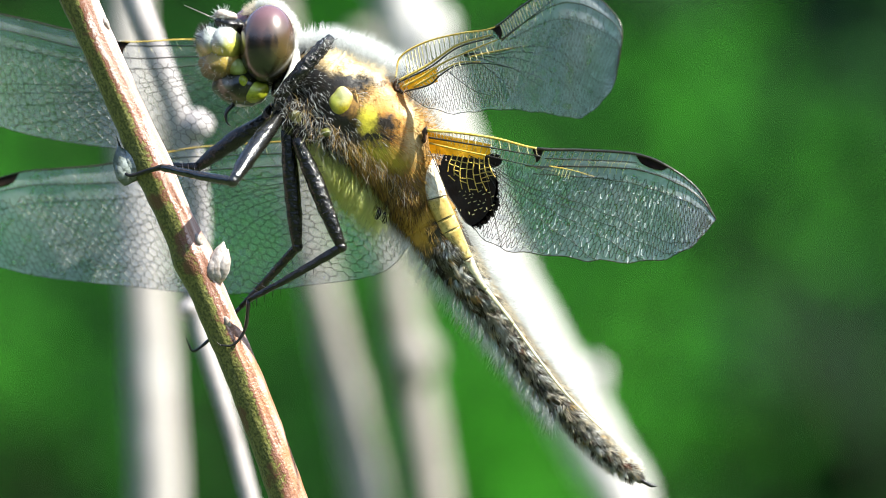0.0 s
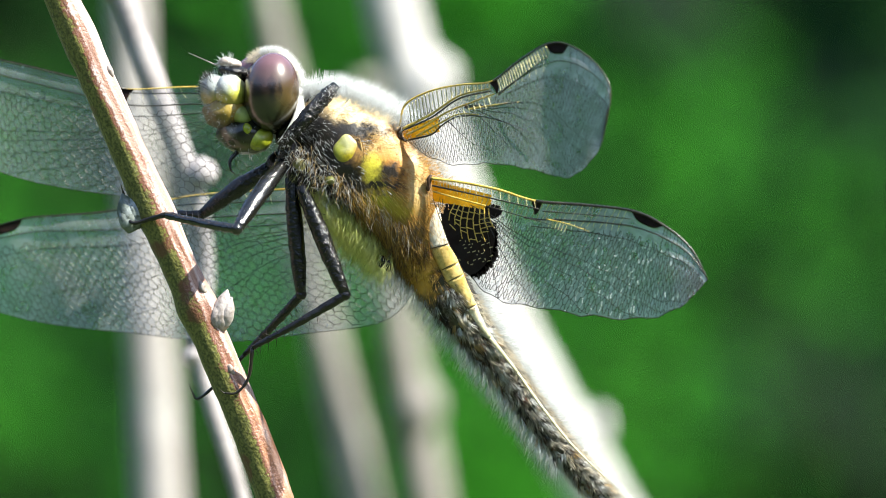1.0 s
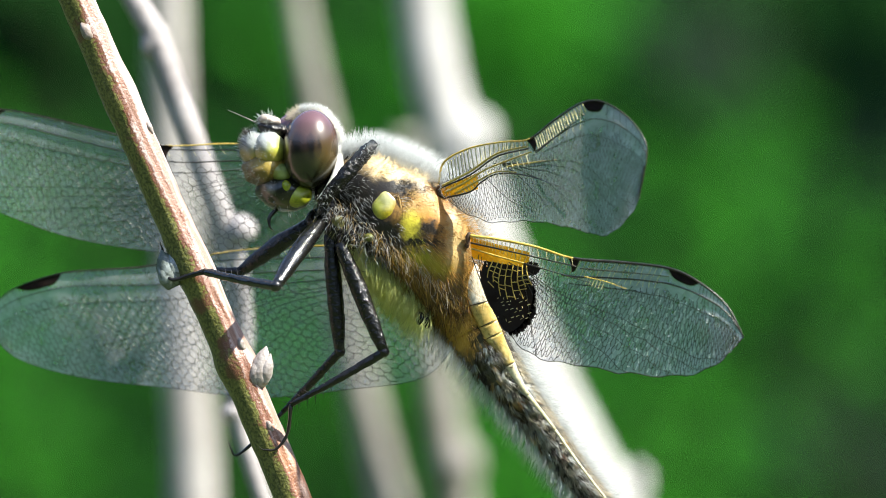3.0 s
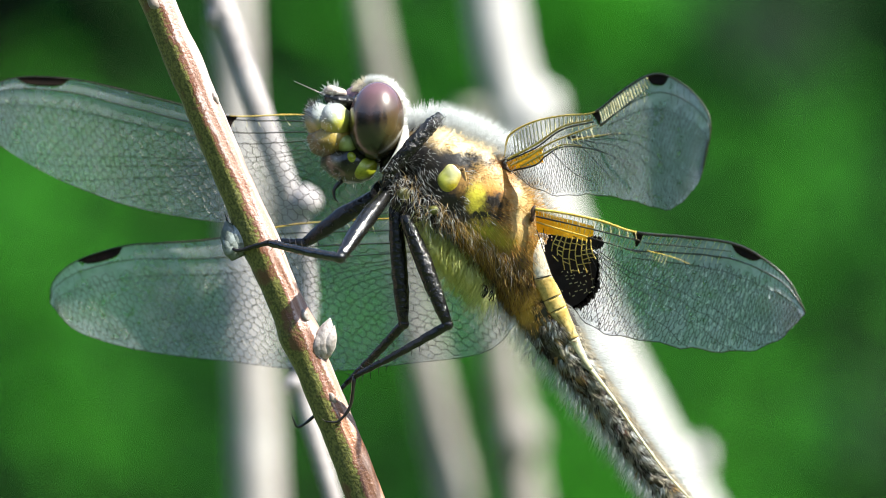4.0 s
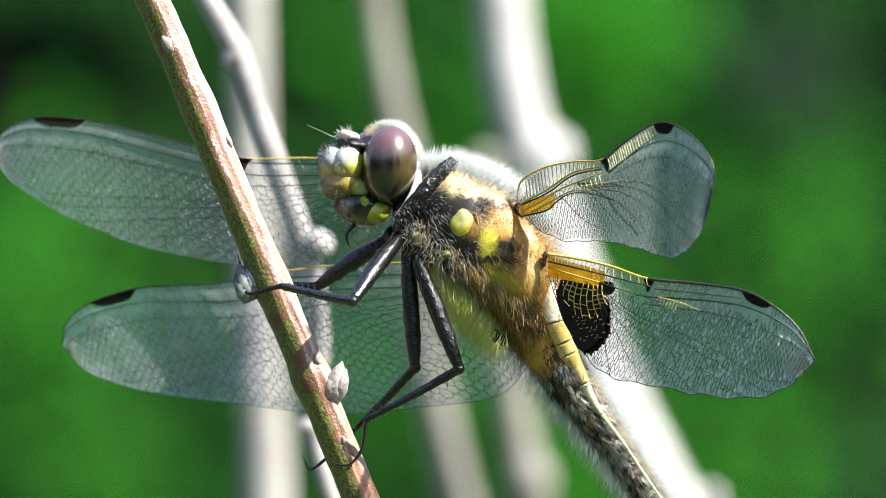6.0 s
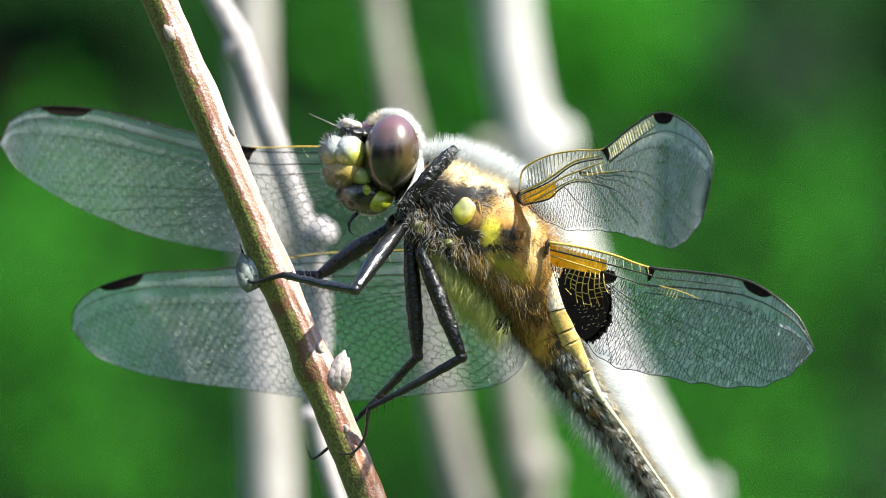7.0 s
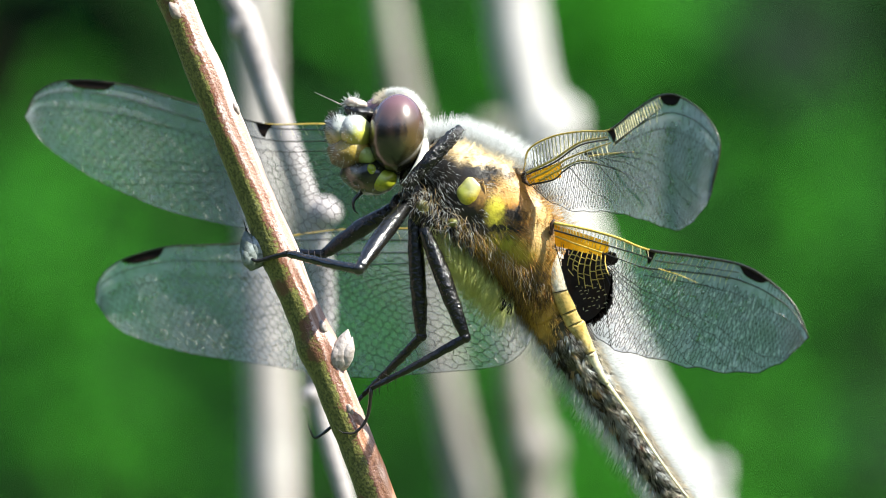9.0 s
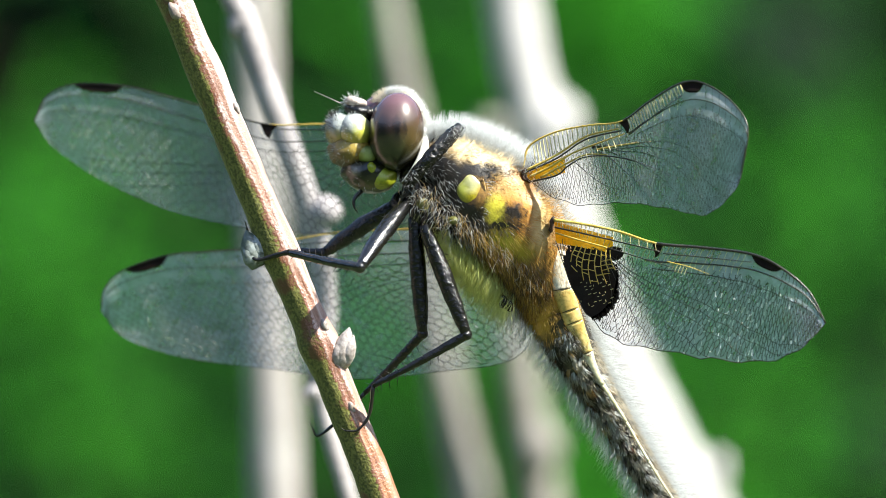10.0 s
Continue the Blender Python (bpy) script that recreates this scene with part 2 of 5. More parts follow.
def far_growth():
    """Shrubs five to seven metres off, with sunlight painted as brighter sprays, and gaps between them."""
    r = random.Random(4)
    # two greens put sunlit and dim foliage into the leaf colour
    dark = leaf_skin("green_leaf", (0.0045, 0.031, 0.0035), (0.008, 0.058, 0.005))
    light = leaf_skin("sunlit_tone_leaf", (0.011, 0.096, 0.003), (0.022, 0.165, 0.005))
    # an added hedge ring, coloured near black for deep shade, its unseen part screening sky
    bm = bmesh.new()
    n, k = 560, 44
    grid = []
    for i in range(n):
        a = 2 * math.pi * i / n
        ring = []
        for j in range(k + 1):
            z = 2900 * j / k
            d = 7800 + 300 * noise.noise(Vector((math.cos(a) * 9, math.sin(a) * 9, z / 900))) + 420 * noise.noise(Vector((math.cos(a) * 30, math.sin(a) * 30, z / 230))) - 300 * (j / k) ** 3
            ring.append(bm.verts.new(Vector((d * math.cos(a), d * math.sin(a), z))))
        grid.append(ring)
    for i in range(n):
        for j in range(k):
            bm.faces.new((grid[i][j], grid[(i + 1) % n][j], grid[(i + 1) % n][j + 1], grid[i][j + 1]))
    tagged(part("hedge", bm, leaf_skin("deep_shade_green", (0.003, 0.012, 0.006), (0.006, 0.02, 0.01))), "dark backing hedge painted as deep shade, far out of focus", "hedge", kind="stuff")
    # gaps are placed to fit the camera's view, where the dark backing shows
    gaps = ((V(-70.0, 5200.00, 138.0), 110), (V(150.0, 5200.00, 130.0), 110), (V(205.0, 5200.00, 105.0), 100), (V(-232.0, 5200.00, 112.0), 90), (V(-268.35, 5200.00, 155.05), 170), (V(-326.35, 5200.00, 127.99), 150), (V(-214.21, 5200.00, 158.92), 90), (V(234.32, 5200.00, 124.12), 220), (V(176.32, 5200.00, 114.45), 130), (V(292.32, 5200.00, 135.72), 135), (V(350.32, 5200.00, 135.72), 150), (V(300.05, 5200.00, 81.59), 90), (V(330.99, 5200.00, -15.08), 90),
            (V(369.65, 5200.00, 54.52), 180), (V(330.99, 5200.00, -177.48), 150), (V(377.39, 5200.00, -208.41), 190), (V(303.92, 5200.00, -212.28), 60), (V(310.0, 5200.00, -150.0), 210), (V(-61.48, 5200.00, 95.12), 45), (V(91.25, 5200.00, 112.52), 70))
    wood = leaf_skin("shrub_wood", (0.012, 0.014, 0.006), (0.028, 0.03, 0.014))

    def branch(parent, foot, tip, thick, r):
        bm = bmesh.new()
        mid = foot.lerp(tip, 0.5) + Vector((r.uniform(-40, 40), r.uniform(-40, 40), 30))
        tube(bm, curve((foot, mid, tip), 12), ramp((thick, thick * 0.7, thick * 0.25), 12), 7)
        part("branch", bm, wood, parent)

    shrub = thing("shrub", (100, 5900, 0), "dense dark green shrub, far out of focus", "shrub")
    for i in range(26):
        branch(shrub, Vector((r.uniform(-500, 700), r.uniform(5600, 6500), 0)), Vector((r.uniform(-650, 850), r.uniform(5300, 6700), r.uniform(500, 1100))), r.uniform(8, 16), r)
    bm = bmesh.new()
    for i in range(14000):
        p = Vector((r.uniform(-700, 900), r.uniform(5000, 6800), r.uniform(150, 1150)))
        k = 5800 / (p.y + 600)
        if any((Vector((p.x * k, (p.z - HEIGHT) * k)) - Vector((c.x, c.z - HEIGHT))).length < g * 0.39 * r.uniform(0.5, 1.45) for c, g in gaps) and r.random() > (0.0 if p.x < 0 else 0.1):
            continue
        way = Vector((r.uniform(-1, 1), r.uniform(-0.6, 0.3), r.uniform(-0.8, 0.5)))
        nor = Vector((r.uniform(-0.3, 0.8), -0.6, r.uniform(0.2, 1)))
        leaf(bm, p, way, nor, r.uniform(24, 42), r.uniform(12, 20))
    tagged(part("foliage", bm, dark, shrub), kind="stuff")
    # sprays before it, sunlight painted by a brighter leaf colour: centre, spread, leaf count
    r = random.Random(9)
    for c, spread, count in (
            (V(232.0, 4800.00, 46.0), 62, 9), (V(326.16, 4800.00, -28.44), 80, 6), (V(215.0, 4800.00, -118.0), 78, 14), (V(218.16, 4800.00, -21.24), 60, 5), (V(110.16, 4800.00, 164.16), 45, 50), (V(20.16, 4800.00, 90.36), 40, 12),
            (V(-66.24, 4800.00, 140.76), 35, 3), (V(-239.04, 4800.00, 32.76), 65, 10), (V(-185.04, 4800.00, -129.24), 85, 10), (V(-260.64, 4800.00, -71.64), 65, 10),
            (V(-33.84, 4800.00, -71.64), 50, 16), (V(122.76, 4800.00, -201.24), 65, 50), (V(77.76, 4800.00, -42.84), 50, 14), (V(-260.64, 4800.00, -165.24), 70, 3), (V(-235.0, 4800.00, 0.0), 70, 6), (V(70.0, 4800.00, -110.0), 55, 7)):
        foot = Vector((c.x + r.uniform(-120, 120), c.y + 60, 0))
        sprig = thing("leafy_shoot", foot, "bright green leafy shoot painted as sunlit, far out of focus", "foliage", "leafy shoots")
        branch(sprig, foot, Vector(c) + Vector((0, 20, spread * 0.4)), 5, r)
        bm = bmesh.new()
        for i in range(count * 3):
            p = Vector(c) + Vector((r.gauss(0, 0.6) * spread, r.uniform(-90, 90), r.gauss(0, 0.6) * spread))
            way = Vector((r.uniform(-1, 1), r.uniform(-0.6, 0.3), r.uniform(-0.8, 0.3)))
            nor = Vector((r.uniform(0.0, 0.8), -0.6, r.uniform(0.3, 1)))
            leaf(bm, p, way, nor, r.uniform(20, 35), r.uniform(12, 17))
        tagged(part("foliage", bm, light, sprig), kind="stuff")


ground_sheet()
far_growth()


# ---- stems behind the insect ----
def bark(name, dark, light):
    m, nt, b = shader(name)
    big, small = grain(nt, 260, 5), grain(nt, 2600, 6)
    c = blend(nt, steps(nt, big.outputs[0], 0.35, 0.65), dark, light)
    c = blend(nt, steps(nt, small.outputs[0], 0.5, 0.75), c, tuple(0.5 * v for v in dark))
    nt.links.new(c, b.inputs["Base Color"])
    b.inputs["Roughness"].default_value = 0.6
    relief(nt, b, small.outputs[0], 0.5, 0.0002)
    return m


PALE_BARK = bark("pale_bark", (0.44, 0.42, 0.41), (0.55, 0.53, 0.52))
MID_BARK = bark("bleached_bark", (0.33, 0.3, 0.28), (0.44, 0.41, 0.39))
MAUVE_BARK = bark("mauve_grey_bark", (0.3, 0.27, 0.27), (0.42, 0.385, 0.385))
GREY_BARK = bark("grey_brown_bark", (0.23, 0.205, 0.18), (0.34, 0.31, 0.28))


def stem(points, radii, material, label, knobs=()):
    bm = bmesh.new()
    line = curve(points, 60)
    # the stems stand in the ground
    foot = Vector((line[-1].x * 1.3, line[-1].y + 15, 0))
    line += [line[-1].lerp(foot, k / 10) for k in range(1, 11)]
    top = line[0] + (line[0] - line[5]) * 2.5
    line = [line[0].lerp(top, 1 - k / 8) for k in range(8)] + line
    rr = [radii[0] * 0.8] * 8 + ramp(radii, 60) + [radii[-1] * 1.1] * 10
    tube(bm, line, rr, 14, rough=0.08, freq=0.25)
    ob = part("stem", bm, material)
    tagged(ob, label, "plant stem", "upright stems")
    for c, r in knobs:
        bm = bmesh.new()
        blob(bm, c, r, (0, 20, 0), 0.25, 0.5, 3)
        part("bud", bm, material, ob, "swollen pale bud")
    return ob


def stems():
    w = "pale bleached upright stem, out of focus behind the dragonfly"
    stem((V(-18.6, 254.0, 28.53), V(-18.2, 254.0, 8.04), V(-17.3, 254.0, -9.06), V(-16.3, 254.0, -31.83)), (1.95, 2.0, 2.2, 2.45), MID_BARK, w)
    stem((V(-17.72, 49.99, 21.71), V(-14.91, 49.99, 16.51), V(-12.09, 49.99, 8.28), V(-9.74, 52.04, 0.91), V(-8.89, 54.08, -5.19), V(-9.25, 54.08, -12.16), V(-7.15, 54.08, -20.01), V(-5.41, 54.08, -26.99)),
         (0.8, 0.95, 1.0, 1.05, 0.95, 0.75, 0.7, 0.7), MAUVE_BARK, "thin pale budded twig, slightly out of focus",
         ((V(-15.23, 49.99, 16.66), (0.95, 0.9, 1.5)), (V(-8.77, 51.01, 2.13), (1.2, 1.2, 1.2)), (V(-9.77, 54.08, -11.99), (0.9, 0.9, 0.9))))
    stem((V(-6.3, 311.98, 30.47), V(-4.9, 311.98, 21.35), V(-2.4, 311.98, 8.58), V(-0.4, 311.98, -9.66), V(3.04, 311.98, -26.82), V(5.11, 311.98, -37.63)),
         (1.30, 1.33, 1.43, 1.64, 1.96, 2.08), GREY_BARK, "grey-brown upright stem, out of focus behind the dragonfly")
    stem((V(7.20, 300.43, 30.07), V(8.59, 300.43, 19.87), V(10.50, 300.43, 12.07), V(14.05, 300.43, 1.27), V(19.09, 300.43, -13.15), V(26.17, 300.43, -26.95), V(31.87, 300.43, -37.16)),
         (2.64, 2.64, 2.74, 2.78, 3.01, 3.01, 3.01), PALE_BARK, "thick white leaning stem, out of focus behind the dragonfly",
         ((V(12.59, 299.28, 11.78), (2.24, 2.01, 3.02)), (V(28.75, 299.28, -25.74), (1.34, 1.45, 2.91))))
    stem((V(6.96, 323.52, 1.29), V(8.62, 323.52, -12.24), V(10.03, 323.52, -22.10), V(10.96, 323.52, -27.65), V(12.43, 323.52, -38.11)),
         (1.62, 1.73, 1.96, 1.96, 2.08), GREY_BARK, "grey knotted stem, out of focus behind the dragonfly",
         ((V(10.91, 321.21, -23.20), (2.13, 2.13, 2.69)),))


stems()


# ---- the perch ----
def perch_bark():
    """Young bark: darker green on the shade side, red-brown and pale corky streaks on the sunny side, painting light
    into the bark's own tones, with lengthwise wrinkles.
    """
    m, nt, b = shader("perch_bark")
    big, small = grain(nt, 500, 5), grain(nt, 5000, 6)
    co = nt.nodes.new("ShaderNodeTexCoord")
    tip = nt.nodes.new("ShaderNodeMapping")
    tip.inputs["Rotation"].default_value = (0, radians(24), 0)
    nt.links.new(co.outputs["Object"], tip.inputs[0])
    mp = nt.nodes.new("ShaderNodeMapping")
    mp.inputs["Scale"].default_value = (1500, 1500, 160)
    nt.links.new(tip.outputs[0], mp.inputs[0])
    streak = nt.nodes.new("ShaderNodeTexNoise")
    streak.inputs["Scale"].default_value = 1.0
    streak.inputs["Detail"].default_value = 5
    nt.links.new(mp.outputs[0], streak.inputs["Vector"])
    # this attribute marks the sunny side, whose pale strip is partly painted sunlight
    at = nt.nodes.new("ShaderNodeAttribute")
    at.attribute_name = "sun_side"
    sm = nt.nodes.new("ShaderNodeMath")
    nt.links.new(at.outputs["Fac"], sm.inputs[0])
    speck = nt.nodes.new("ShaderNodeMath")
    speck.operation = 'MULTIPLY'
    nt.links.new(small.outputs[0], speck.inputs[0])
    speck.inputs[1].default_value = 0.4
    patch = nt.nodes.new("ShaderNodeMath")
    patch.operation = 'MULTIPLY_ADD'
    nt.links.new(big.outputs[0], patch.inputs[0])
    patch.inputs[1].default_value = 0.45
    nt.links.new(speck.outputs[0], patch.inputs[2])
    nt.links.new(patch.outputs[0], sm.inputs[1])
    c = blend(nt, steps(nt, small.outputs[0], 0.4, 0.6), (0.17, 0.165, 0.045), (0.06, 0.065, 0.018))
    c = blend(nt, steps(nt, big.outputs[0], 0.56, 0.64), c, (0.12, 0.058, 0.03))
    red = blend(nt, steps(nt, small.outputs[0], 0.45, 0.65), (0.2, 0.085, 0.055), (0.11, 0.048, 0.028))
    lit_cork = blend(nt, steps(nt, streak.outputs[0], 0.42, 0.6), (0.36, 0.22, 0.18), (0.55, 0.45, 0.42))
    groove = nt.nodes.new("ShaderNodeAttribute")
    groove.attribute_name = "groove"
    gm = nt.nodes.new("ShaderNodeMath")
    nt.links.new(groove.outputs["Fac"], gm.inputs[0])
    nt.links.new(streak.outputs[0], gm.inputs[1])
    lit_cork = blend(nt, steps(nt, gm.outputs[0], 0.6, 0.9), lit_cork, (0.27, 0.15, 0.11))
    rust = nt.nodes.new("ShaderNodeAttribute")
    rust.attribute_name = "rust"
    lit_cork = blend(nt, rust.outputs["Fac"], lit_cork, (0.3, 0.115, 0.035))
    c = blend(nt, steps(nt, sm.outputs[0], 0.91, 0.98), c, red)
    c = blend(nt, steps(nt, sm.outputs[0], 1.02, 1.12), c, lit_cork)
    nt.links.new(c, b.inputs["Base Color"])
    b.inputs["Roughness"].default_value = 0.33
    mx = nt.nodes.new("ShaderNodeMath")
    mx.operation = 'MULTIPLY_ADD'
    nt.links.new(small.outputs[0], mx.inputs[0])
    mx.inputs[1].default_value = 0.45
    nt.links.new(streak.outputs[0], mx.inputs[2])
    relief(nt, b, mx.outputs[0], 0.8, 0.00018)
    return m


TWIG_LINE = (V(-20.76, 0.00, 21.24), V(-19.12, 0.00, 17.64), V(-15.76, 0.00, 9.64), V(-11.80, 0.00, 0.04), V(-9.12, 0.00, -6.36), V(-7.00, 0.00, -11.56), V(-4.60, 0.00, -17.64), V(-2.28, 0.00, -24.64), V(-0.16, 0.00, -31.56))


BUD_SKIN = plain("bud_scale", (0.27, 0.22, 0.19), (0.46, 0.41, 0.4), 0.4, coarse=600, fine=3500, bumped=0.8)
SILVER_SKIN = plain("silver_bud_scale", (0.1, 0.12, 0.09), (0.3, 0.33, 0.32), 0.2, coarse=600, fine=3500, bumped=0.8)


def bud(parent, foot, tip, width, material, label):
    """A pointed leaf bud with overlapping scales."""
    axis = tip - foot
    side = axis.cross(Vector((0, 1, 0))).normalized()
    bm = bmesh.new()
    tube(bm, curve((foot, foot + axis * 0.5 + side * 0.06, tip), 16), [width * w for w in ramp((0.55, 0.95, 1.0, 0.85, 0.55, 0.05), 16)], 14, 0.85, 0.1, 1.2)
    ob = part("bud", bm, material, parent, label)
    for sg, a, b in ((1, 0.0, 0.7), (-1, 0.1, 0.85)):
        bm = bmesh.new()
        p0, p1 = foot + axis * a + side * sg * width * 0.35, foot + axis * b + side * sg * width * 0.5
        tube(bm, curve((p0 + Vector((0, -width * 0.35, 0)), p0.lerp(p1, 0.5) + Vector((0, -width * 0.5, 0)), p1 + Vector((0, -width * 0.2, 0))), 12), [width * w for w in ramp((0.4, 0.62, 0.5, 0.04), 12)], 10, 0.6, 0.06, 1.5)
        part("scale", bm, material, ob)
    return ob


def perch():
    m = perch_bark()
    line = curve(TWIG_LINE, 160)
    foot = Vector((line[-1].x + 40, 10, 0))
    low = [line[-1].lerp(foot, k / 20) for k in range(1, 21)]
    bm = bmesh.new()
    swell = lambda i: 0.16 * math.exp(-((i - 62) / 4) ** 2) + 0.22 * math.exp(-((i - 84) / 4) ** 2) + 0.1 * math.exp(-((i - 36) / 3) ** 2)
    tube(bm, line + low, [1.2 + 0.12 * i / 160 + swell(i) for i in range(160)] + [1.3 + 0.05 * i for i in range(20)], 40, rough=0.05, freq=0.8)
    # two lengthwise wrinkles on the sunny side, and shallow ones round the rest
    bm.verts.ensure_lookup_table()
    whole = line + low
    sunk = []
    for i, v in enumerate(bm.verts):
        q, a = i // 40, 360 * (i % 40) / 40
        drift = 12 * noise.noise(Vector((q * 0.06, 3, 1)))
        d = abs((a - 64 - drift + 180) % 360 - 180)
        g = math.exp(-(d / 9) ** 2) * (0.55 + 0.6 * noise.noise(Vector((q * 0.09, 0, 5)))) * (q < 130)
        h = 0.35 * math.exp(-(((a - 88 + drift + 180) % 360 - 180) / 7) ** 2) * (0.5 + noise.noise(Vector((q * 0.07, 8, 5))))
        sunk.append(max(g, 0))
        v.co += (whole[q] - v.co) * (0.13 * g + 0.1 * h - 0.025 * noise.noise(Vector((a * 0.09, q * 0.03, 2))))
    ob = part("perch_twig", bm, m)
    groove = ob.data.attributes.new("groove", 'FLOAT', 'POINT')
    for i, g in enumerate(sunk):
        groove.data[i].value = g
    sun_side = ob.data.attributes.new("sun_side", 'FLOAT', 'POINT')
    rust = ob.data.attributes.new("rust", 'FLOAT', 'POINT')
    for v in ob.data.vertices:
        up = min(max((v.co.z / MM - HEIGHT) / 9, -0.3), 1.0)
        sun_side.data[v.index].value = 0.5 + 0.5 * (v.normal.x * 0.8 + v.normal.z * 0.3) + 0.06 * up
        old = noise.noise(v.co / MM * 0.6) * 0.5 + 0.6
        rust.data[v.index].value = min(max((HEIGHT - 10 - v.co.z / MM) / 5, 0.0), 1.0) * old
    tagged(ob, "reddish green-brown budded twig the dragonfly clings to", "twig")
    bud(ob, V(-7.11, -0.50, -9.23), V(-6.45, -0.90, -6.35), 0.82, BUD_SKIN, "pale pointed leaf bud")
    bud(ob, V(-12.75, -0.1, -2.0), V(-13.75, -0.30, 0.55), 0.95, SILVER_SKIN, "silvery leaf bud")
    for c, k in ((V(-14.45, -0.50, 9.2), 0.9), (V(-18.75, -1.0, 16.1), 1.35), (V(-8.2, -0.9, -6.2), 0.9), (V(-6.35, -1.0, -12.0), 0.8)):
        bm = bmesh.new()
        blob(bm, c, (0.3 * k, 0.36 * k, 0.55 * k), (0, -25, 0), 0.12, 2.6, 3)
        part("bud_scar", bm, BUD_SKIN, ob, "pale bud scar")


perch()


# ---- the dragonfly ----
dragonfly = thing("dragonfly", GRIP, "hairy brown and yellow dragonfly with dark-spotted wings on a twig", "dragonfly")
rng = random.Random(11)
HAIR_CREAM = bristle("cream_hair", (0.5, 0.34, 0.13), (0.68, 0.5, 0.23))
HAIR_PALE = bristle("pale_cream_hair", (0.66, 0.6, 0.48), (0.84, 0.78, 0.66))
HAIR_RUST = bristle("rusty_hair", (0.2, 0.05, 0.025), (0.36, 0.12, 0.06))
HAIR_LEMON = bristle("lemon_hair", (0.8, 0.82, 0.26), (0.92, 0.94, 0.45))
HAIR_ORANGE = bristle("orange_hair", (0.36, 0.13, 0.008), (0.56, 0.23, 0.02))
HAIR_BROWN = bristle("brown_hair", (0.09, 0.045, 0.015), (0.2, 0.1, 0.035))
HAIR_GREY = bristle("grey_hair", (0.27, 0.26, 0.22), (0.46, 0.44, 0.39))
HAIR_LIME = bristle("lime_hair", (0.33, 0.32, 0.02), (0.5, 0.46, 0.06))
COAT = {
    "white": (HAIR_WHITE, "dense bluish white hair"),
    "cream": (HAIR_PALE, "smooth cream hair"),
    "tan": (HAIR_CREAM, "tan hair"),
    "gold": (HAIR_GOLD, "golden brown hair"),
    "orange": (HAIR_ORANGE, "short orange hair"),
    "lime": (HAIR_LIME, "short yellow-green hair"),
    "brown": (HAIR_BROWN, "brown hair"),
    "black": (HAIR_DARK, "black hair"),
    "curl": (HAIR_WHITE, "curling white hair"),
}


def fur(name, parent, line, radii, flat, count, length, thick, material, want, lean, span=(0.0, 1.0), label=""):
    """Bristles over a limb's skin, where want(normal, part of the way) allows, leaning back along the body."""
    bm = bmesh.new()
    n = len(line)
    made = 0
    tries = 0
    while made < count and tries < count * 30:
        tries += 1
        f = rng.uniform(*span)
        t = f * (n - 1)
        i = min(int(t), n - 2)
        p = line[i].lerp(line[i + 1], t - i)
        r = radii[i] + (radii[i + 1] - radii[i]) * (t - i)
        along = (line[min(i + 2, n - 1)] - line[max(i - 1, 0)]).normalized()
        side = along.cross(Vector((0, 1, 0))).normalized()
        deep = along.cross(side)
        a = rng.uniform(0, 2 * math.pi)
        nor = side * math.cos(a) + deep * math.sin(a)
        if not want(nor.x * 0.64 + nor.z * 0.77, nor.y, f):
            continue
        root = p + side * math.cos(a) * r * 0.96 + deep * math.sin(a) * r * flat * 0.96
        jit = Vector([rng.gauss(0, 0.28) for _ in range(3)])
        way = (nor + along * lean + jit).normalized()
        ln = length * rng.uniform(0.55, 1.25)
        needle(bm, root, root + way * ln + along * ln * 0.15, thick, nor * ln * 0.08 + jit * ln * 0.1)
        made += 1
    ob = part(name, bm, material, parent, label)
    return tagged(ob, kind="stuff")


def pelt(parent, line, radii, flat, tries, zone, span=(0.0, 1.0)):
    """A coat whose colour and length follow the markings: zone(x, z, up, out, way) gives a hair's kind, length, thickness and lean, or None where the skin is bare."""
    heaps = {}
    n = len(line)
    for _ in range(tries):
        f = rng.uniform(*span)
        t = f * (n - 1)
        i = min(int(t), n - 2)
        p = line[i].lerp(line[i + 1], t - i)
        r = radii[i] + (radii[i + 1] - radii[i]) * (t - i)
        along = (line[min(i + 2, n - 1)] - line[max(i - 1, 0)]).normalized()
        side = along.cross(Vector((0, 1, 0))).normalized()
        deep = along.cross(side)
        a = rng.uniform(0, 2 * math.pi)
        nor = side * math.cos(a) + deep * math.sin(a)
        if nor.y > 0.45:
            continue
        root = p + side * math.cos(a) * r * 0.97 + deep * math.sin(a) * r * flat * 0.97
        wob = noise.noise_vector(root * 1.1) * 0.3
        got = zone(root.x + wob.x, root.z - HEIGHT + wob.z, nor.x * 0.64 + nor.z * 0.77, nor.y, f)
        if not got:
            continue
        kind, ln, thick, lean = got
        # locks: neighbouring hairs share a direction
        lock = noise.noise_vector(root * 0.9 + Vector((7, 3, 1))) * 0.7
        jit = Vector([rng.gauss(0, 0.16) for _ in range(3)]) + lock
        ln *= rng.uniform(0.55, 1.2)
        way = (nor + along * lean + jit).normalized()
        bm = heaps.setdefault(kind, bmesh.new())
        needle(bm, root, root + way * ln - nor * ln * 0.12, thick, nor * ln * 0.1 + jit * ln * 0.08)
    for kind, bm in heaps.items():
        m, label = COAT[kind]
        tagged(part("hair", bm, m, parent, label), kind="stuff")


